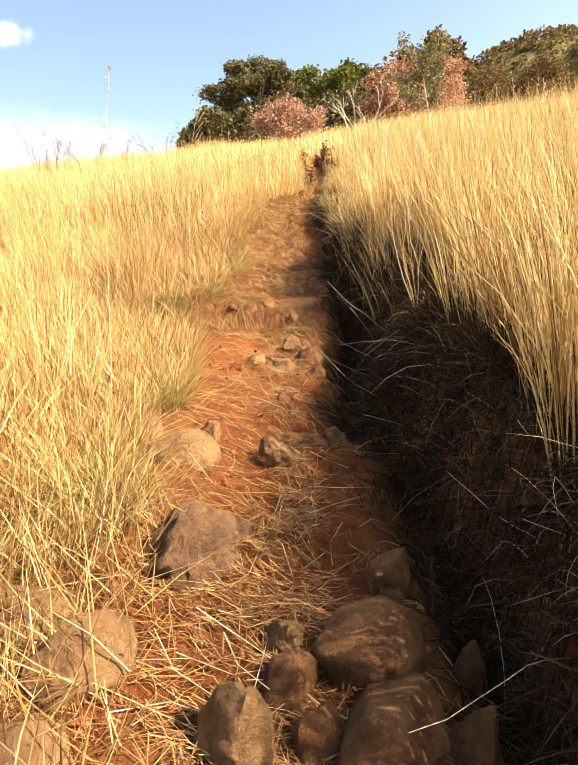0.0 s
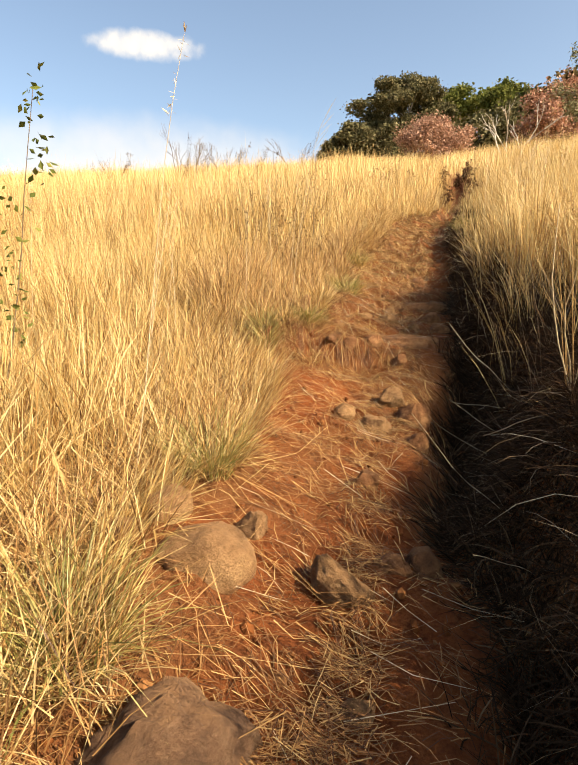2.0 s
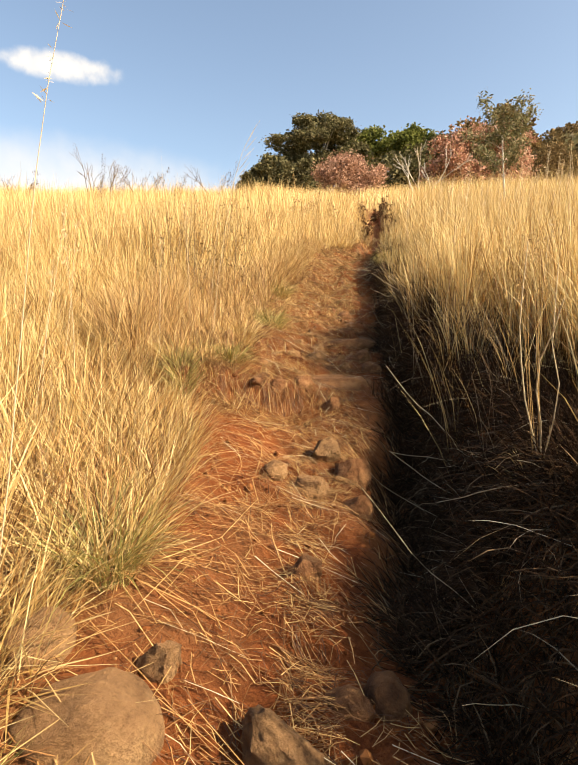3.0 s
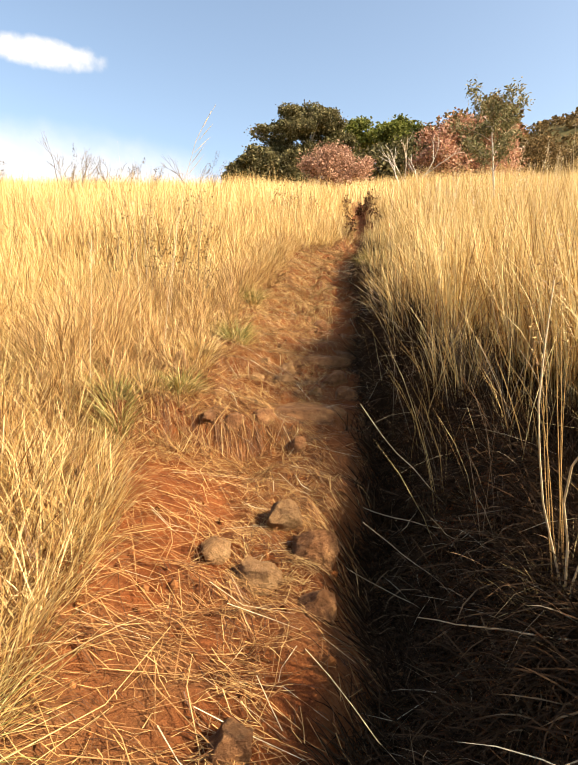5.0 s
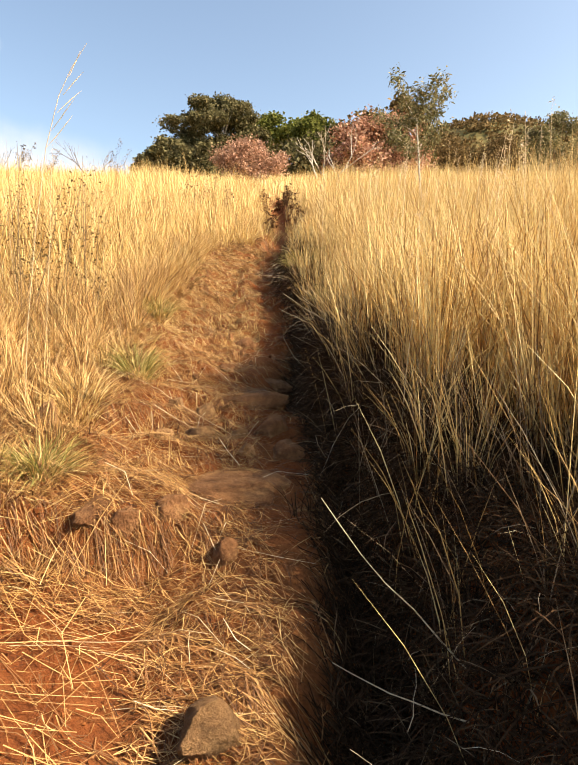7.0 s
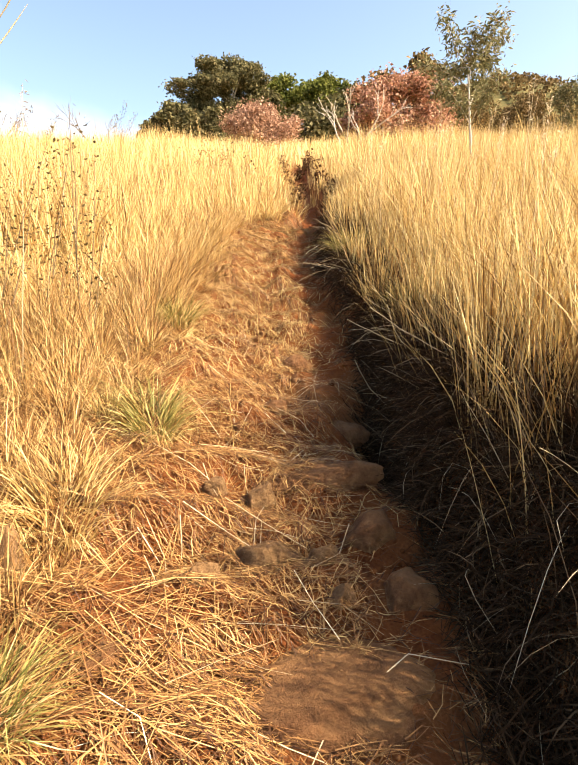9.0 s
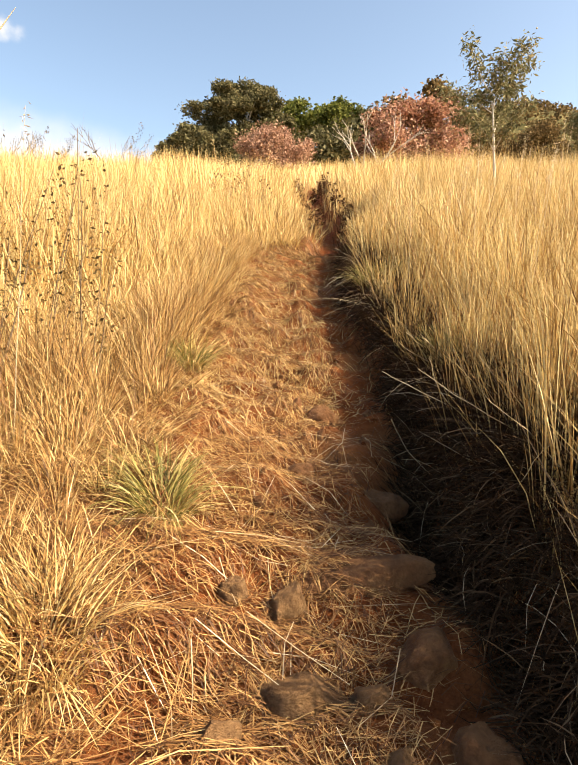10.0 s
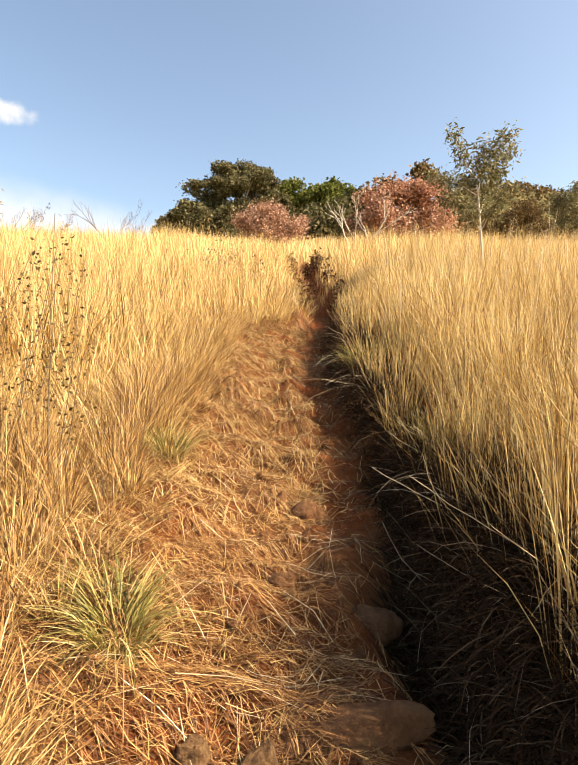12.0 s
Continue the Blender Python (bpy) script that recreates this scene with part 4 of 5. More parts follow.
# ---------------------------------------------------------------- tufts, stalks and herbs
def tuft(x, y, n, tall, mat, seed, label, spread=0.09, wild=0.55, wide=0.0055):
    """A grass tuft: live blades and, among them, dead ones that lie lower."""
    base = new("grass_tuft")
    base.location = (x, y, float(land(x, y)))
    tagged(base, label, "grass tuft", "tufts beside the path")
    for k, (kind, m, high, low, paint) in enumerate((("live_growth", n, tall, 0.1, mat), ("dead_growth", n // 3, tall * 0.9, 0.4, STRAW))):
        rng = np.random.RandomState(seed + 500 * k)
        a, r = rng.uniform(0, 6.283, m), np.sqrt(rng.uniform(0, 1, m)) * spread
        px, py = np.cos(a) * r, np.sin(a) * r
        root = np.stack([px, py, land(px + x, py + y) - float(land(x, y))], -1)
        ob = new(kind, blade_mesh(kind, root, high * rng.uniform(0.5, 1.2, m), np.full(m, wide), a + rng.normal(0, 0.5, m), rng.uniform(low, max(wild, low + 0.3), m), rng.uniform(0.2, 0.9, m), paint, 5, rng))
        ob.parent = base
        tagged(ob, kind="stuff")
    return base


GREEN_TUFT = "half-green grass tuft at the edge of the footpath"
tuft(0.61, 7.31, 380, 0.27, GREEN_GRASS, 81, GREEN_TUFT, 0.11, 0.75)
tuft(0.20, 5.75, 300, 0.20, GREEN_GRASS, 91, GREEN_TUFT, 0.11, 0.75)
tuft(-0.18, 5.42, 220, 0.28, GREEN_GRASS, 83, GREEN_TUFT)
tuft(-0.34, 1.95, 260, 0.32, GREEN_GRASS, 84, GREEN_TUFT, 0.14)
tuft(0.28, 6.52, 260, 0.24, STRAW, 85, "dry golden grass tuft at the edge of the footpath", 0.13, 0.7)
tuft(-0.16, 3.05, 220, 0.32, GREEN_GRASS, 86, GREEN_TUFT, 0.10)
tuft(1.60, 3.32, 70, 0.15, STRAW, 87, "golden grass clump on the shaded bank", 0.08, 0.35)

tuft(2.62, 8.35, 420, 0.30, GREEN_GRASS, 88, "golden-green grass clump on the shaded bank", 0.13)
tuft(2.75, 10.3, 380, 0.34, GREEN_GRASS, 89, "golden-green grass clump on the shaded bank", 0.13)
tuft(0.80, 8.9, 220, 0.28, GREEN_GRASS, 90, GREEN_TUFT, 0.1)


def tube(points, radii, sides=6):
    """A round tapered tube along points, as arrays of vertices and quads."""
    pts = [Vector(p) for p in points]
    verts, quads = [], []
    for k, p in enumerate(pts):
        ahead = (pts[min(k + 1, len(pts) - 1)] - pts[max(k - 1, 0)]).normalized()
        u = ahead.orthogonal().normalized()
        v = ahead.cross(u)
        for s in range(sides):
            a = 6.28318 * s / sides
            verts.append(p + (u * math.cos(a) + v * math.sin(a)) * radii[k])
    for k in range(len(pts) - 1):
        for s in range(sides):
            b, t = k * sides, (s + 1) % sides
            quads.append((b + s, b + t, b + sides + t, b + sides + s))
    return verts, quads


def part(name, verts, faces, mat, parent=None, label="", smooth_shade=True):
    me = bpy.data.meshes.new(name)
    me.from_pydata([tuple(v) for v in verts], [], faces)
    for f in me.polygons:
        f.use_smooth = smooth_shade
    me.materials.append(mat)
    ob = new(name, me)
    if parent is not None:
        ob.parent = parent
    if label:
        ob["label"] = label
    return ob


def bent(rng, start, way, length, steps=5, wander=0.12, sag=0.0):
    """Points of a crooked stem."""
    p, d, out = Vector(start), Vector(way).normalized(), [Vector(start)]
    for k in range(steps):
        d = (d + Vector((rng.uniform(-1, 1), rng.uniform(-1, 1), rng.uniform(-1, 1))) * wander + Vector((0, 0, -sag))).normalized()
        p = p + d * (length / steps)
        out.append(p.copy())
    return out


def leaf_cards(rng, centres, size, long=1.6, droop=0.0):
    """Leaves as folded rhombs round the given places."""
    n = len(centres)
    a = rng.normal(0, 1, (n, 3))
    a[:, 2] = a[:, 2] * 0.6 - droop
    a /= np.linalg.norm(a, axis=1)[:, None]
    b = np.cross(a, rng.normal(0, 1, (n, 3)))
    b /= np.linalg.norm(b, axis=1)[:, None] + 1e-9
    c = np.cross(a, b)
    s = size * rng.uniform(0.6, 1.3, n)[:, None]
    v = np.stack([centres, centres + a * s * long * 0.5 + b * s * 0.5 + c * s * 0.12, centres + a * s * long, centres + a * s * long * 0.5 - b * s * 0.5 + c * s * 0.12], 1)
    f = (np.arange(n) * 4)[:, None] + np.array([0, 1, 2, 3])
    return v.reshape(-1, 3), f


def crown_points(rng, lumps, per_lump, shell=0.55):
    out = []
    for cx, cy, cz, rx, ry, rz in lumps:
        d = rng.normal(0, 1, (per_lump, 3))
        d /= np.linalg.norm(d, axis=1)[:, None]
        r = (shell + (1 - shell) * rng.uniform(0, 1, per_lump)) * (1 + 0.18 * np.sin(d[:, 0] * 5 + cx * 3) * np.sin(d[:, 1] * 6 + cz) + 0.15 * rng.normal(0, 1, per_lump))
        out.append(np.array([cx, cy, cz]) + d * r[:, None] * np.array([rx, ry, rz]))
    return np.concatenate(out)


def tree(name, label, category, x, y, top, wide, seed, leaf, bark, leaf_size, lumps=26, per_lump=230, foot=0.25, flat=0.75, limbs=6, lump_size=0.30, sparse=0.55, deep=0.8, twiggy=False):
    """A tree or bush: trunk, limbs and a crown of leaf clumps. top: the height over its foot; wide: the crown's width."""
    rng = np.random.RandomState(seed)
    prng = random.Random(seed)
    z = float(land(x, y))
    base = new(name)
    base.location = (x, y, z)
    tagged(base, label, category)
    r0 = 0.022 * top + 0.02
    fork = bent(prng, (0, 0, -0.2), (prng.uniform(-0.15, 0.15), prng.uniform(-0.1, 0.1), 1), top * (foot + 0.15), 5, 0.10)
    part("trunk", *tube(fork, [r0 * (1.25 - 0.55 * k / 5) for k in range(6)], 8), bark, base)
    lump_list = []
    wide *= 1.0 if twiggy else 1.28
    for k in range(lumps):
        a, rr = prng.uniform(0, 6.283), math.sqrt(prng.uniform(0, 1))
        h = prng.uniform(0, 1)
        prof = math.sqrt(max(0.05, 1 - (2 * abs(h - 0.42)) ** 2 * 0.85))
        s = lump_size * prng.uniform(0.55, 1.15) * wide / 2
        lx, ly = math.cos(a) * rr * prof * (wide / 2 - s * 0.6), math.sin(a) * rr * prof * deep * (wide / 2 - s * 0.6)
        lz = top * foot + h * (top * (1 - foot) - s * flat)
        lump_list.append((lx, ly, lz, s, s, s * flat))
    for k in range(limbs):
        tx, ty, tz = lump_list[k][:3]
        start = fork[-1 - (k % 2)]
        way = Vector((tx, ty, tz)) - start
        pts = bent(prng, start, way, way.length * 0.95, 5, 0.12)
        part("limb", *tube(pts, [r0 * (0.55 - 0.09 * j) for j in range(6)], 5), bark, base)
    pts = crown_points(rng, lump_list, per_lump, sparse)
    pts = pts[pts[:, 2] > 0.1]
    v, f = leaf_cards(rng, pts, leaf_size)
    crown = new("crown", mesh_from("crown", v, f.ravel(), np.full(len(f), 4), leaf))
    crown.parent = base
    tagged(crown, kind="stuff")
    return base


DARK_TREE = "broad dark evergreen tree at the edge of the bush"
tree("evergreen_tree", DARK_TREE, "tree", 9.1, 74.7, 11.0, 11.2, 101, LEAF_DARK, BARK_PALE, 0.20, 74, 470, 0.36, 0.55, 14, 0.20)
tree("evergreen_shrub", "dark green shrub under the evergreen tree", "shrub", 3.3, 71.2, 5.7, 6.0, 102, LEAF_DARK, BARK_DARK, 0.28, 28, 380, 0.05, 0.8, 4, 0.34)
tree("evergreen_shrub", "low dark green shrub at the end of the bush", "shrub", 0.9, 70.6, 3.9, 3.6, 116, LEAF_DARK, BARK_DARK, 0.26, 22, 300, 0.05, 0.8, 4, 0.34)
tree("evergreen_shrub", "dark green shrub under the evergreen tree", "shrub", 6.8, 72.9, 5.93, 8.56, 103, LEAF_DARK, BARK_DARK, 0.28, 30, 380, 0.05, 0.8, 4, 0.34)
tree("flat_crowned_tree", "bright green flat-crowned tree in the bush", "tree", 20.0, 87.0, 10.03, 11.16, 104, LEAF_GREEN, BARK_DARK, 0.32, 30, 380, 0.55, 0.5, 6, 0.32)
tree("bush_tree", "mid-green tree among the bush", "tree", 23.2, 75.7, 9.42, 8.53, 105, LEAF_GREEN, BARK_DARK, 0.28, 32, 360, 0.10, 0.8, 6, 0.28)
tree("evergreen_shrub", "dense dark shrub filling the bush edge", "shrub", 19.4, 72.7, 6.62, 10.04, 106, LEAF_DARK, BARK_DARK, 0.30, 32, 340, 0.04, 0.8, 4, 0.34)
tree("evergreen_shrub", "dense dark shrub filling the bush edge", "shrub", 25.5, 72.9, 7.92, 10.07, 107, LEAF_DARK, BARK_DARK, 0.30, 32, 340, 0.04, 0.8, 4, 0.34)
tree("evergreen_shrub", "dark domed shrub behind the rust-red bush", "shrub", 36.2, 90.1, 12.39, 9.64, 108, LEAF_OLIVE, BARK_DARK, 0.45, 22, 170, 0.05, 0.8, 4, 0.34)
tree("pink_shrub", "pinkish-brown twiggy shrub with few leaves", "shrub", 11.1, 62.3, 5.04, 10.56, 109, LEAF_PINK, TWIG, 0.16, 50, 340, 0.03, 0.85, 12, 0.30, 0.2, 0.8, True)
tree("rust_bush", "rust-red leafy bush at the edge of the grass", "bush", 18.2, 42.4, 5.59, 8.18, 110, LEAF_RED, BARK_DARK, 0.14, 50, 400, 0.18, 0.7, 9, 0.28, 0.35)
tree("bush_tree", "olive-green tree standing above the rust bush", "tree", 27.5, 58.9, 9.83, 6.08, 111, LEAF_OLIVE, BARK_PALE, 0.30, 24, 170, 0.25, 0.8, 6, 0.30)
tree("olive_shrub", "olive-brown dry shrub on the slope", "shrub", 29.0, 51.2, 5.4, 6.13, 112, LEAF_OLIVE, TWIG, 0.13, 30, 420, 0.04, 0.8, 6, 0.32, 0.3)
tree("olive_shrub", "olive-brown dry shrub on the slope", "shrub", 34.1, 50.2, 5.7, 6.36, 113, LEAF_OLIVE, TWIG, 0.13, 30, 420, 0.04, 0.8, 6, 0.32, 0.3)
tree("olive_shrub", "grey-green shrub on the slope", "shrub", 34.9, 44.4, 7.0, 5.45, 114, LEAF_GUM, TWIG, 0.13, 30, 420, 0.05, 0.8, 6, 0.30, 0.3)
tree("olive_shrub", "olive-brown dry shrub on the slope", "shrub", 40.4, 43.4, 7.3, 6.73, 115, LEAF_OLIVE, TWIG, 0.13, 30, 420, 0.05, 0.8, 6, 0.32, 0.3)


def branching(prng, start, way, length, radius, depth, out, spread=0.55, wander=0.14):
    pts = bent(prng, start, way, length, 4, wander)
    out.append((pts, [radius * (1 - 0.11 * k) for k in range(5)]))
    if depth == 0:
        return
    for k in range(prng.choice((2, 3))):
        d = (pts[-1] - pts[-2]).normalized() + Vector((prng.uniform(-1, 1), prng.uniform(-1, 1), prng.uniform(-0.3, 0.7))) * spread
        branching(prng, pts[-1 - (k % 2)], d, length * prng.uniform(0.55, 0.85), radius * 0.62, depth - 1, out, spread, wander)


def bare_shrub(x, y, tall, seed, depth, mat, name, label, category, stems=3, thick=0.05, rise=1.0):
    prng = random.Random(seed)
    base = new(name)
    base.location = (x, y, float(land(x, y)) - 0.05)
    tagged(base, label, category)
    for s in range(stems):
        out = []
        a = 6.283 * s / stems + prng.uniform(-0.4, 0.4)
        branching(prng, (0, 0, 0), (math.cos(a) * 0.55, math.sin(a) * 0.45, rise), tall * 0.38, thick, depth, out)
        verts, quads = [], []
        for pts, radii in out:
            v, q = tube(pts, radii, 5)
            quads += [tuple(i + len(verts) for i in f) for f in q]
            verts += v
        part("branch", verts, quads, mat, base)
    return base


bare_shrub(7.5, 23.9, 2.9, 121, 3, BARK_PALE, "bare_tree", "leafless pale-barked small tree in the grass", "tree", 3, 0.045, 0.7)
WISP = "thin leafless shrub on the grassy crest"
bare_shrub(-5.2, 21.6, 2.2, 122, 4, TWIG, "bare_shrub", WISP, "shrub", 3, 0.022)
bare_shrub(-4.0, 22.6, 1.9, 123, 4, TWIG, "bare_shrub", WISP, "shrub", 3, 0.020)
bare_shrub(-1.1, 24.0, 2.0, 124, 3, TWIG, "bare_shrub", WISP, "shrub", 2, 0.022)
bare_shrub(-7.5, 20.0, 1.5, 125, 4, TWIG, "bare_shrub", WISP, "shrub", 3, 0.018)


def leafy_wisp(x, y, tall, seed):
    """A small shrub on the crest: a few stems with a thin haze of fine leaves."""
    herb(x, y, tall, seed, "small thin-leaved shrub on the grassy crest", LEAF_OLIVE, 6, 170, (0.26, 0.1, 1), 0.022)


def sapling(x, y, tall, seed):
    """A slim young tree with long hanging leaves."""
    prng, rng = random.Random(seed), np.random.RandomState(seed)
    base = new("sapling")
    base.location = (x, y, float(land(x, y)) - 0.05)
    tagged(base, "slim sapling with sparse grey-green hanging leaves", "tree")
    stem = bent(prng, (0, 0, 0), (0.02, 0, 1), tall * 0.72, 7, 0.05)
    part("trunk", *tube(stem, [0.034 - 0.003 * k for k in range(8)], 7), BARK_PALE, base)
    spots = []
    for k in range(11):
        s = stem[4 + k % 4] if k < 8 else stem[-1]
        a = prng.uniform(0, 6.283)
        pts = bent(prng, s, (math.cos(a), math.sin(a), prng.uniform(0.4, 1.3)), tall * prng.uniform(0.20, 0.34), 5, 0.15)
        part("twig", *tube(pts, [0.010 - 0.0015 * j for j in range(6)], 5), BARK_PALE, base)
        for p in pts[2:]:
            for _ in range(90):
                spots.append((p.x + prng.gauss(0, 0.09), p.y + prng.gauss(0, 0.09), p.z + prng.gauss(0, 0.09)))
    v, f = leaf_cards(rng, np.array(spots), 0.034, 3.2, 0.6)
    crown = new("crown", mesh_from("crown", v, f.ravel(), np.full(len(f), 4), LEAF_GUM))
    crown.parent = base
    tagged(crown, kind="stuff")


sapling(6.75, 14.5, 3.35, 131)


WITHERED = leaf_material("withered_leaves", [(0.0, (0.04, 0.02, 0.01)), (0.6, (0.10, 0.05, 0.025)), (1.0, (0.22, 0.12, 0.06))], 0.1)


def herb(x, y, tall, seed, label, leaf, stems=3, leafy=26, lean=(0.15, 0, 1), leaf_size=0.014):
    """A dry weed: thin stems with small leaves along their upper part."""
    prng, rng = random.Random(seed), np.random.RandomState(seed)
    base = new("weed")
    base.location = (x, y, float(land(x, y)) - 0.03)
    tagged(base, label, "weed")
    spots = []
    for s in range(stems):
        way = Vector(lean) + Vector((prng.uniform(-0.25, 0.25), prng.uniform(-0.2, 0.2), 0)) * (s > 0)
        pts = bent(prng, (0.02 * s, 0.01 * s, 0), way, tall * (1 - 0.15 * s), 7, 0.05)
        part("stem", *tube(pts, [0.0045 - 0.0004 * k for k in range(8)], 5), TWIG, base)
        for below, p in zip(pts[2:], pts[3:]):
            side = Vector((prng.uniform(-1, 1), prng.uniform(-1, 1), 0.5)).normalized()
            for j in range(leafy // 5):
                q = below.lerp(p, prng.random()) + side * prng.uniform(0.0, 0.16)
                spots.append((q.x + prng.gauss(0, 0.03), q.y + prng.gauss(0, 0.03), q.z + prng.gauss(0, 0.03)))
    v, f = leaf_cards(rng, np.array(spots), leaf_size, 1.9)
    leaves = new("leaves", mesh_from("leaves", v, f.ravel(), np.full(len(f), 4), leaf))
    leaves.parent = base
    tagged(leaves, kind="stuff")


for k, (x, y, tall) in enumerate(((0.12, 8.35, 1.62), (-0.16, 8.55, 1.45), (-0.55, 8.75, 1.70), (-0.90, 8.5, 1.60), (-0.40, 8.2, 1.30))):
    herb(x, y, tall, 150 + k, "dry brown twiggy weed rising from the grass", LEAF_OLIVE, 4, 60, (0.12, 0.0, 1), 0.015)
herb(-1.42, 3.34, 1.85, 142, "green-leaved weed rising above the dry grass", LEAF_GREEN, 1, 120, (0.20, 0.05, 1), 0.024)
herb(-0.75, 9.4, 1.5, 143, "dry brown weed rising from the grass", LEAF_OLIVE, 3, 24, (-0.1, 0.0, 1))
herb(-1.9, 12.5, 1.6, 144, "dry brown weed rising from the grass", LEAF_OLIVE, 3, 24, (0.1, 0.0, 1))
herb(0.6, 13.0, 1.4, 145, "dry brown weed rising from the grass", LEAF_OLIVE, 2, 20, (0.1, 0.0, 1))
for k, (x, y, tall) in enumerate(((-5.3, 21.4, 2.2), (-4.8, 21.8, 1.9), (-3.4, 22.4, 1.8), (-2.7, 22.6, 1.6), (-0.7, 23.8, 2.1), (-7.4, 20.2, 1.7))):
    leafy_wisp(x, y, tall, 170 + k)
wrng = random.Random(15)
for k in range(18):
    y = wrng.uniform(15.0, 24.5)
    side = wrng.random() < 0.6
    x = float(line(y, RIGHT_EDGE)) - 0.02 + wrng.uniform(0.0, 0.4) if side else float(line(y, LEFT_EDGE)) + wrng.uniform(-0.3, 0.0)
    herb(x, y, wrng.uniform(0.28, 0.55), 160 + k, "dark brown withered weed beside the narrow path", WITHERED, 4, 34, (wrng.uniform(-0.3, 0.3), 0.0, 1), 0.04)
herb(5.2, 22.6, 0.55, 146, "dark brown weed beside the narrow path", WITHERED, 4, 40, (0.1, 0.0, 1), 0.05)
herb(5.8, 22.9, 0.6, 147, "dark brown weed beside the narrow path", WITHERED, 4, 40, (-0.1, 0.0, 1), 0.05)
for k, (x, y, tall) in enumerate(((1.55, 17.3, 1.0), (1.85, 17.0, 1.1), (2.3, 17.2, 1.05), (2.05, 17.6, 1.0), (2.6, 16.9, 0.9))):
    herb(x, y, tall, 190 + k, "dark brown weed rising from the grass", WITHERED, 4, 30, (0.05, 0.0, 1), 0.03)
herb(2.9, 16.6, 1.0, 148, "dry brown weed rising from the grass", LEAF_OLIVE, 3, 24, (0.0, 0.0, 1))


def culm(x, y, tall, seed, lean, head=0.22, thick=1.0, mat=None):
    """One tall flowering grass stalk with a feathery head."""
    prng, rng = random.Random(seed), np.random.RandomState(seed)
    base = new("grass_stalk")
    base.location = (x, y, float(land(x, y)) - 0.02)
    tagged(base, "tall thin seeding grass stalk above the field", "grass stalk", "tall stalks")
    pts = bent(prng, (0, 0, 0), (lean[0], lean[1], 1), tall, 8, 0.035, -0.0)
    mat = mat or PALE_STALK
    part("stem", *tube(pts, [thick * (0.0032 - 0.0003 * k) for k in range(9)], 5), mat, base)
    spots = []
    d = (pts[-1] - pts[-2]).normalized()
    for k in range(26):
        t = prng.uniform(-head, 0.02)
        q = pts[-1] + d * t
        spots.append((q.x + prng.gauss(0, 0.007), q.y + prng.gauss(0, 0.007), q.z))
    v, f = leaf_cards(rng, np.array(spots), 0.0055 * thick, 6.0)
    ob = new("seed_head", mesh_from("seed_head", v, f.ravel(), np.full(len(f), 4), mat))
    ob.parent = base
    tagged(ob, kind="stuff")


prng = random.Random(9)
for k in range(72):
    y = prng.uniform(2.6, 16)
    right = k % 5 < 3
    x = line(y, RIGHT_EDGE) + prng.uniform(0.25, 2.2 + 0.25 * y) if right else line(y, LEFT_EDGE) - prng.uniform(0.4, 2.0 + 0.3 * y)
    culm(float(x), y, prng.uniform(1.05, 1.45), 200 + k, (prng.uniform(-0.05, 0.22), prng.uniform(-0.1, 0.1)))

plumes = random.Random(19)
for k in range(30):
    y = plumes.uniform(5.6, 11.5)
    culm(float(line(y, BANK_TOP)) + plumes.uniform(0.5, 2.8), y, plumes.uniform(1.25, 1.6), 400 + k, (plumes.uniform(-0.02, 0.20), plumes.uniform(-0.1, 0.1)), 0.26)
for k in range(6):
    culm(1.60 + 0.012 * (k % 4), 3.30 + 0.02 * (k // 3), 0.85 + 0.05 * (k % 5), 270 + k, (-0.16 + 0.035 * k, 0.06), 0.10, 0.6, TROD)
culm(-0.15, 7.9, 1.7, 261, (0.12, 0.0), 0.25)
culm(-0.47, 2.85, 1.90, 262, (0.20, 0.0), 0.3)
culm(-0.95, 4.4, 1.45, 263, (0.10, 0.05), 0.25)


def nodding_stalk():
    """One long stalk whose head bends over to the side."""
    base = new("grass_stalk")
    base.location = (-0.02, 6.48, float(land(-0.02, 6.48)) - 0.02)
    tagged(base, "long pale seeding stalk nodding over the path", "grass stalk", "tall stalks")
    pts = [Vector(p) for p in ((0, 0, 0), (0.06, 0, 0.55), (0.15, -0.01, 1.1), (0.24, -0.02, 1.55), (0.33, -0.03, 1.83), (0.41, -0.04, 1.98), (0.50, -0.05, 2.11))]
    part("stem", *tube(pts, [0.0024, 0.0023, 0.0022, 0.0022, 0.002, 0.0017, 0.001], 5), PALE_STALK, base)
    plume = random.Random(77)
    for k in range(5):
        start = pts[3].lerp(pts[5], 0.22 * k)
        way = Vector((0.55 + plume.uniform(-0.15, 0.25), plume.uniform(-0.2, 0.2), 0.8))
        v, q = tube(bent(plume, start, way, 0.24 - 0.02 * k, 5, 0.06), [0.0010, 0.0016, 0.0022, 0.0022, 0.0015, 0.0006], 5)
        part("seed_head", v, q, PALE_STALK, base)


nodding_stalk()


def dead_stick(x, y, z, dx, dy, dz, thick, seed, label="pale dead stalk leaning out of the shaded bank"):
    prng = random.Random(seed)
    pts = bent(prng, (0, 0, 0), (dx, dy, dz), math.sqrt(dx * dx + dy * dy + dz * dz), 6, 0.20)
    v, q = tube(pts, [0.52 * thick * (1 - 0.08 * k) for k in range(7)], 5)
    ob = part("dead_stalk", v, q, PALE_STALK)
    ob.location = (x, y, z)
    tagged(ob, label, "stalk", "dead stalks on the bank")


def on(x, y, up=0.0):
    return float(land(x, y)) + up


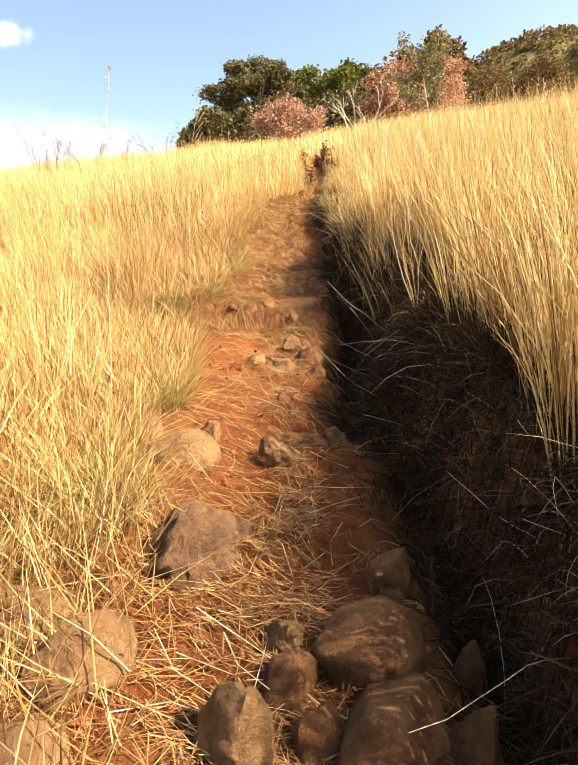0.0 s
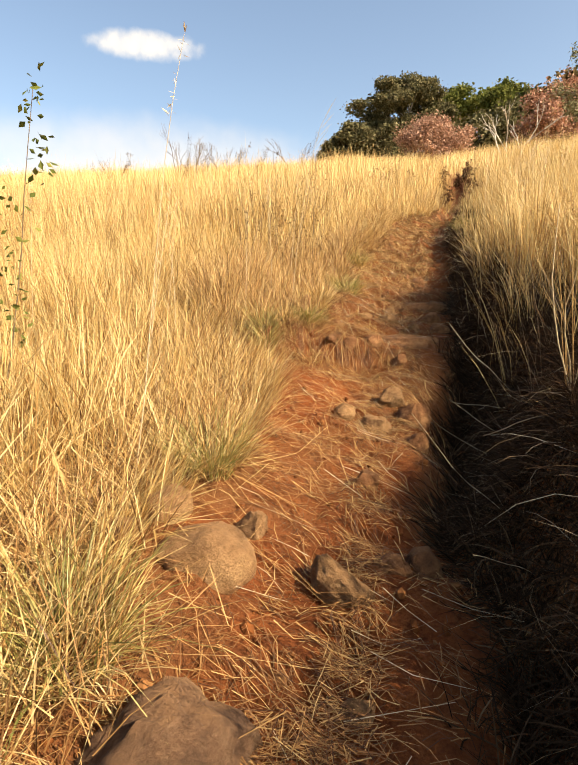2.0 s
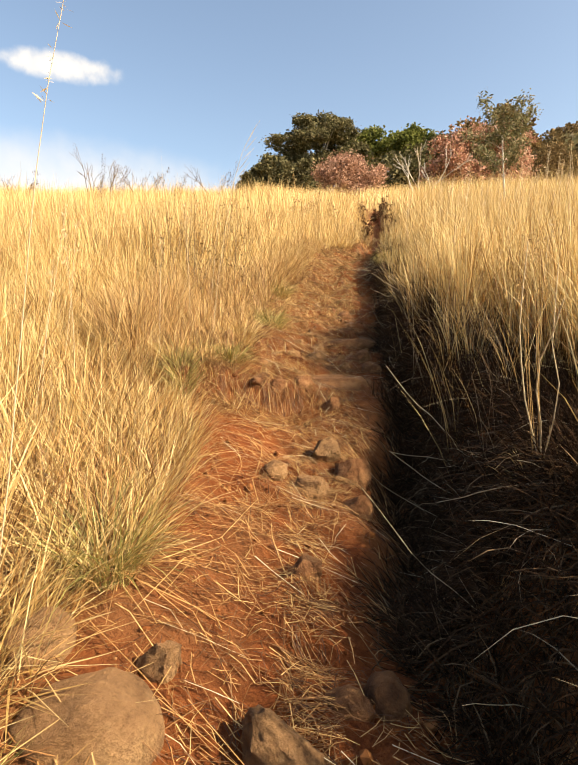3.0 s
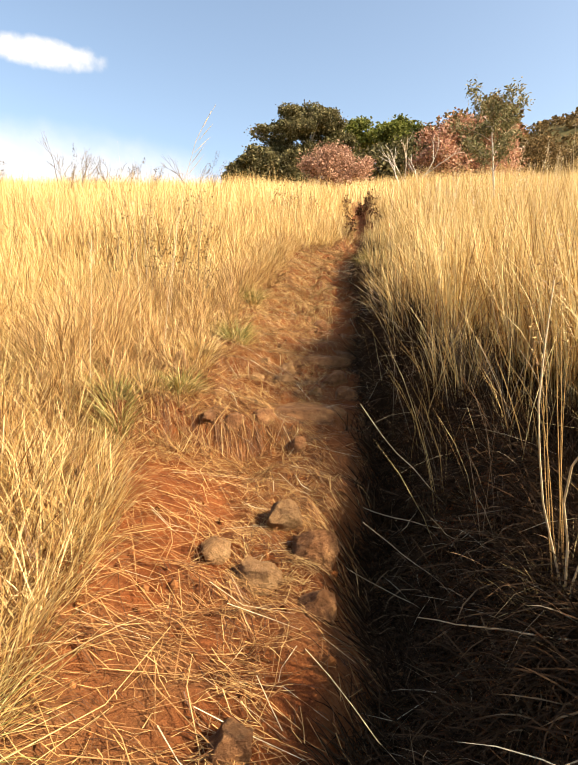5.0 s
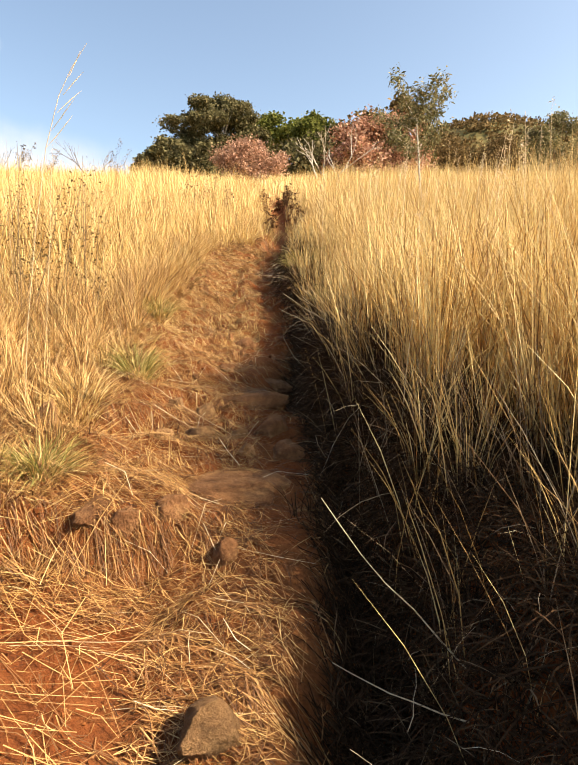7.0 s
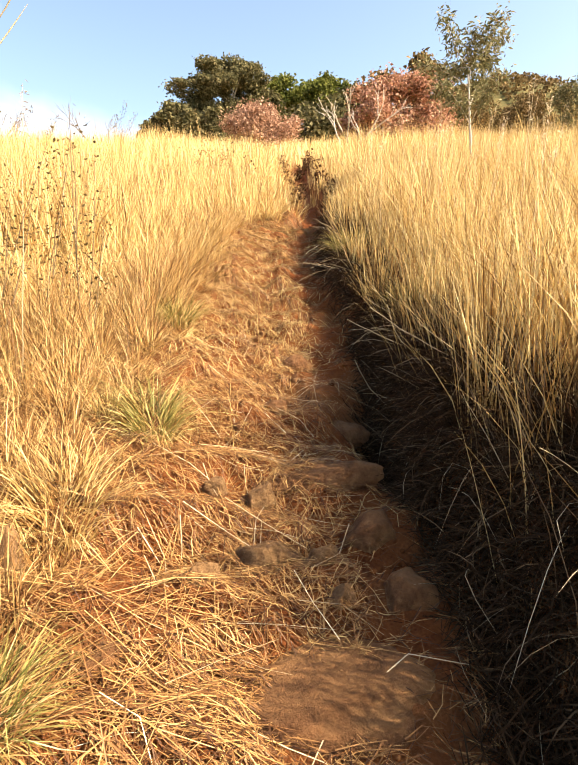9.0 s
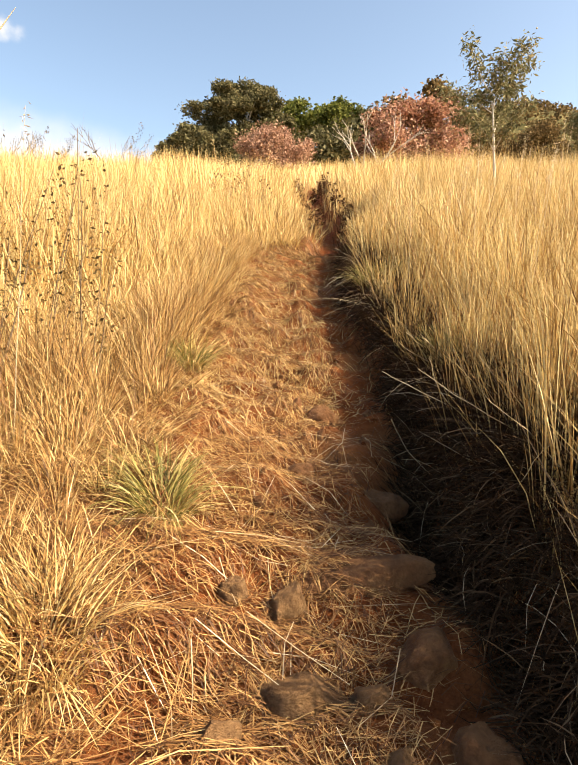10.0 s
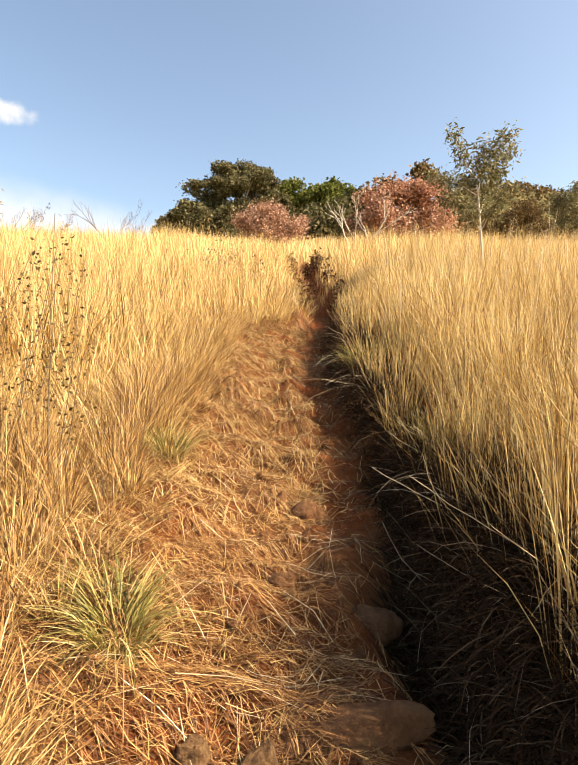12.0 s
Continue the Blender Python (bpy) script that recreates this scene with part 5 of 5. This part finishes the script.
dead_stick(1.75, 4.55, on(1.75, 4.55), -0.40, 0.42, 0.52, 0.006, 301)
dead_stick(1.70, 4.85, on(1.70, 4.85), -0.25, -0.35, 0.10, 0.005, 302)
dead_stick(1.50, 3.05, on(1.50, 3.05, 0.03), -0.36, 0.55, -0.20, 0.006, 303)
dead_stick(1.60, 3.25, on(1.60, 3.25), -0.12, -0.25, 0.85, 0.008, 304)
dead_stick(1.62, 3.30, on(1.62, 3.30), -0.20, -0.10, 0.95, 0.007, 305)
dead_stick(1.58, 3.22, on(1.58, 3.22), -0.05, -0.20, 0.90, 0.006, 306)
dead_stick(2.55, 8.60, on(2.55, 8.60), -0.35, -0.25, 0.22, 0.008, 307)
dead_stick(2.35, 7.30, on(2.35, 7.30), -0.30, -0.20, 0.25, 0.006, 308)
dead_stick(1.68, 4.44, on(1.68, 4.44, 0.03), -0.26, 0.48, 0.02, 0.006, 309)
for k in range(26):
    y = prng.uniform(0.6, 12)
    x = float(line(y, RIGHT_EDGE)) + prng.uniform(0.05, 0.35)
    dead_stick(x, y, on(x, y), prng.uniform(-0.55, 0.05), prng.uniform(-0.4, 0.35), prng.uniform(0.0, 0.35), prng.uniform(0.0028, 0.0048), 320 + k)


for k in range(34):
    y = prng.uniform(5.6, 10.0)
    x = float(line(y, RIGHT_EDGE)) + prng.uniform(0.0, 0.42)
    dead_stick(x, y, on(x, y), prng.uniform(-0.38, 0.12), prng.uniform(-0.3, 0.3), prng.uniform(0.02, 0.28), prng.uniform(0.003, 0.0052), 360 + k)


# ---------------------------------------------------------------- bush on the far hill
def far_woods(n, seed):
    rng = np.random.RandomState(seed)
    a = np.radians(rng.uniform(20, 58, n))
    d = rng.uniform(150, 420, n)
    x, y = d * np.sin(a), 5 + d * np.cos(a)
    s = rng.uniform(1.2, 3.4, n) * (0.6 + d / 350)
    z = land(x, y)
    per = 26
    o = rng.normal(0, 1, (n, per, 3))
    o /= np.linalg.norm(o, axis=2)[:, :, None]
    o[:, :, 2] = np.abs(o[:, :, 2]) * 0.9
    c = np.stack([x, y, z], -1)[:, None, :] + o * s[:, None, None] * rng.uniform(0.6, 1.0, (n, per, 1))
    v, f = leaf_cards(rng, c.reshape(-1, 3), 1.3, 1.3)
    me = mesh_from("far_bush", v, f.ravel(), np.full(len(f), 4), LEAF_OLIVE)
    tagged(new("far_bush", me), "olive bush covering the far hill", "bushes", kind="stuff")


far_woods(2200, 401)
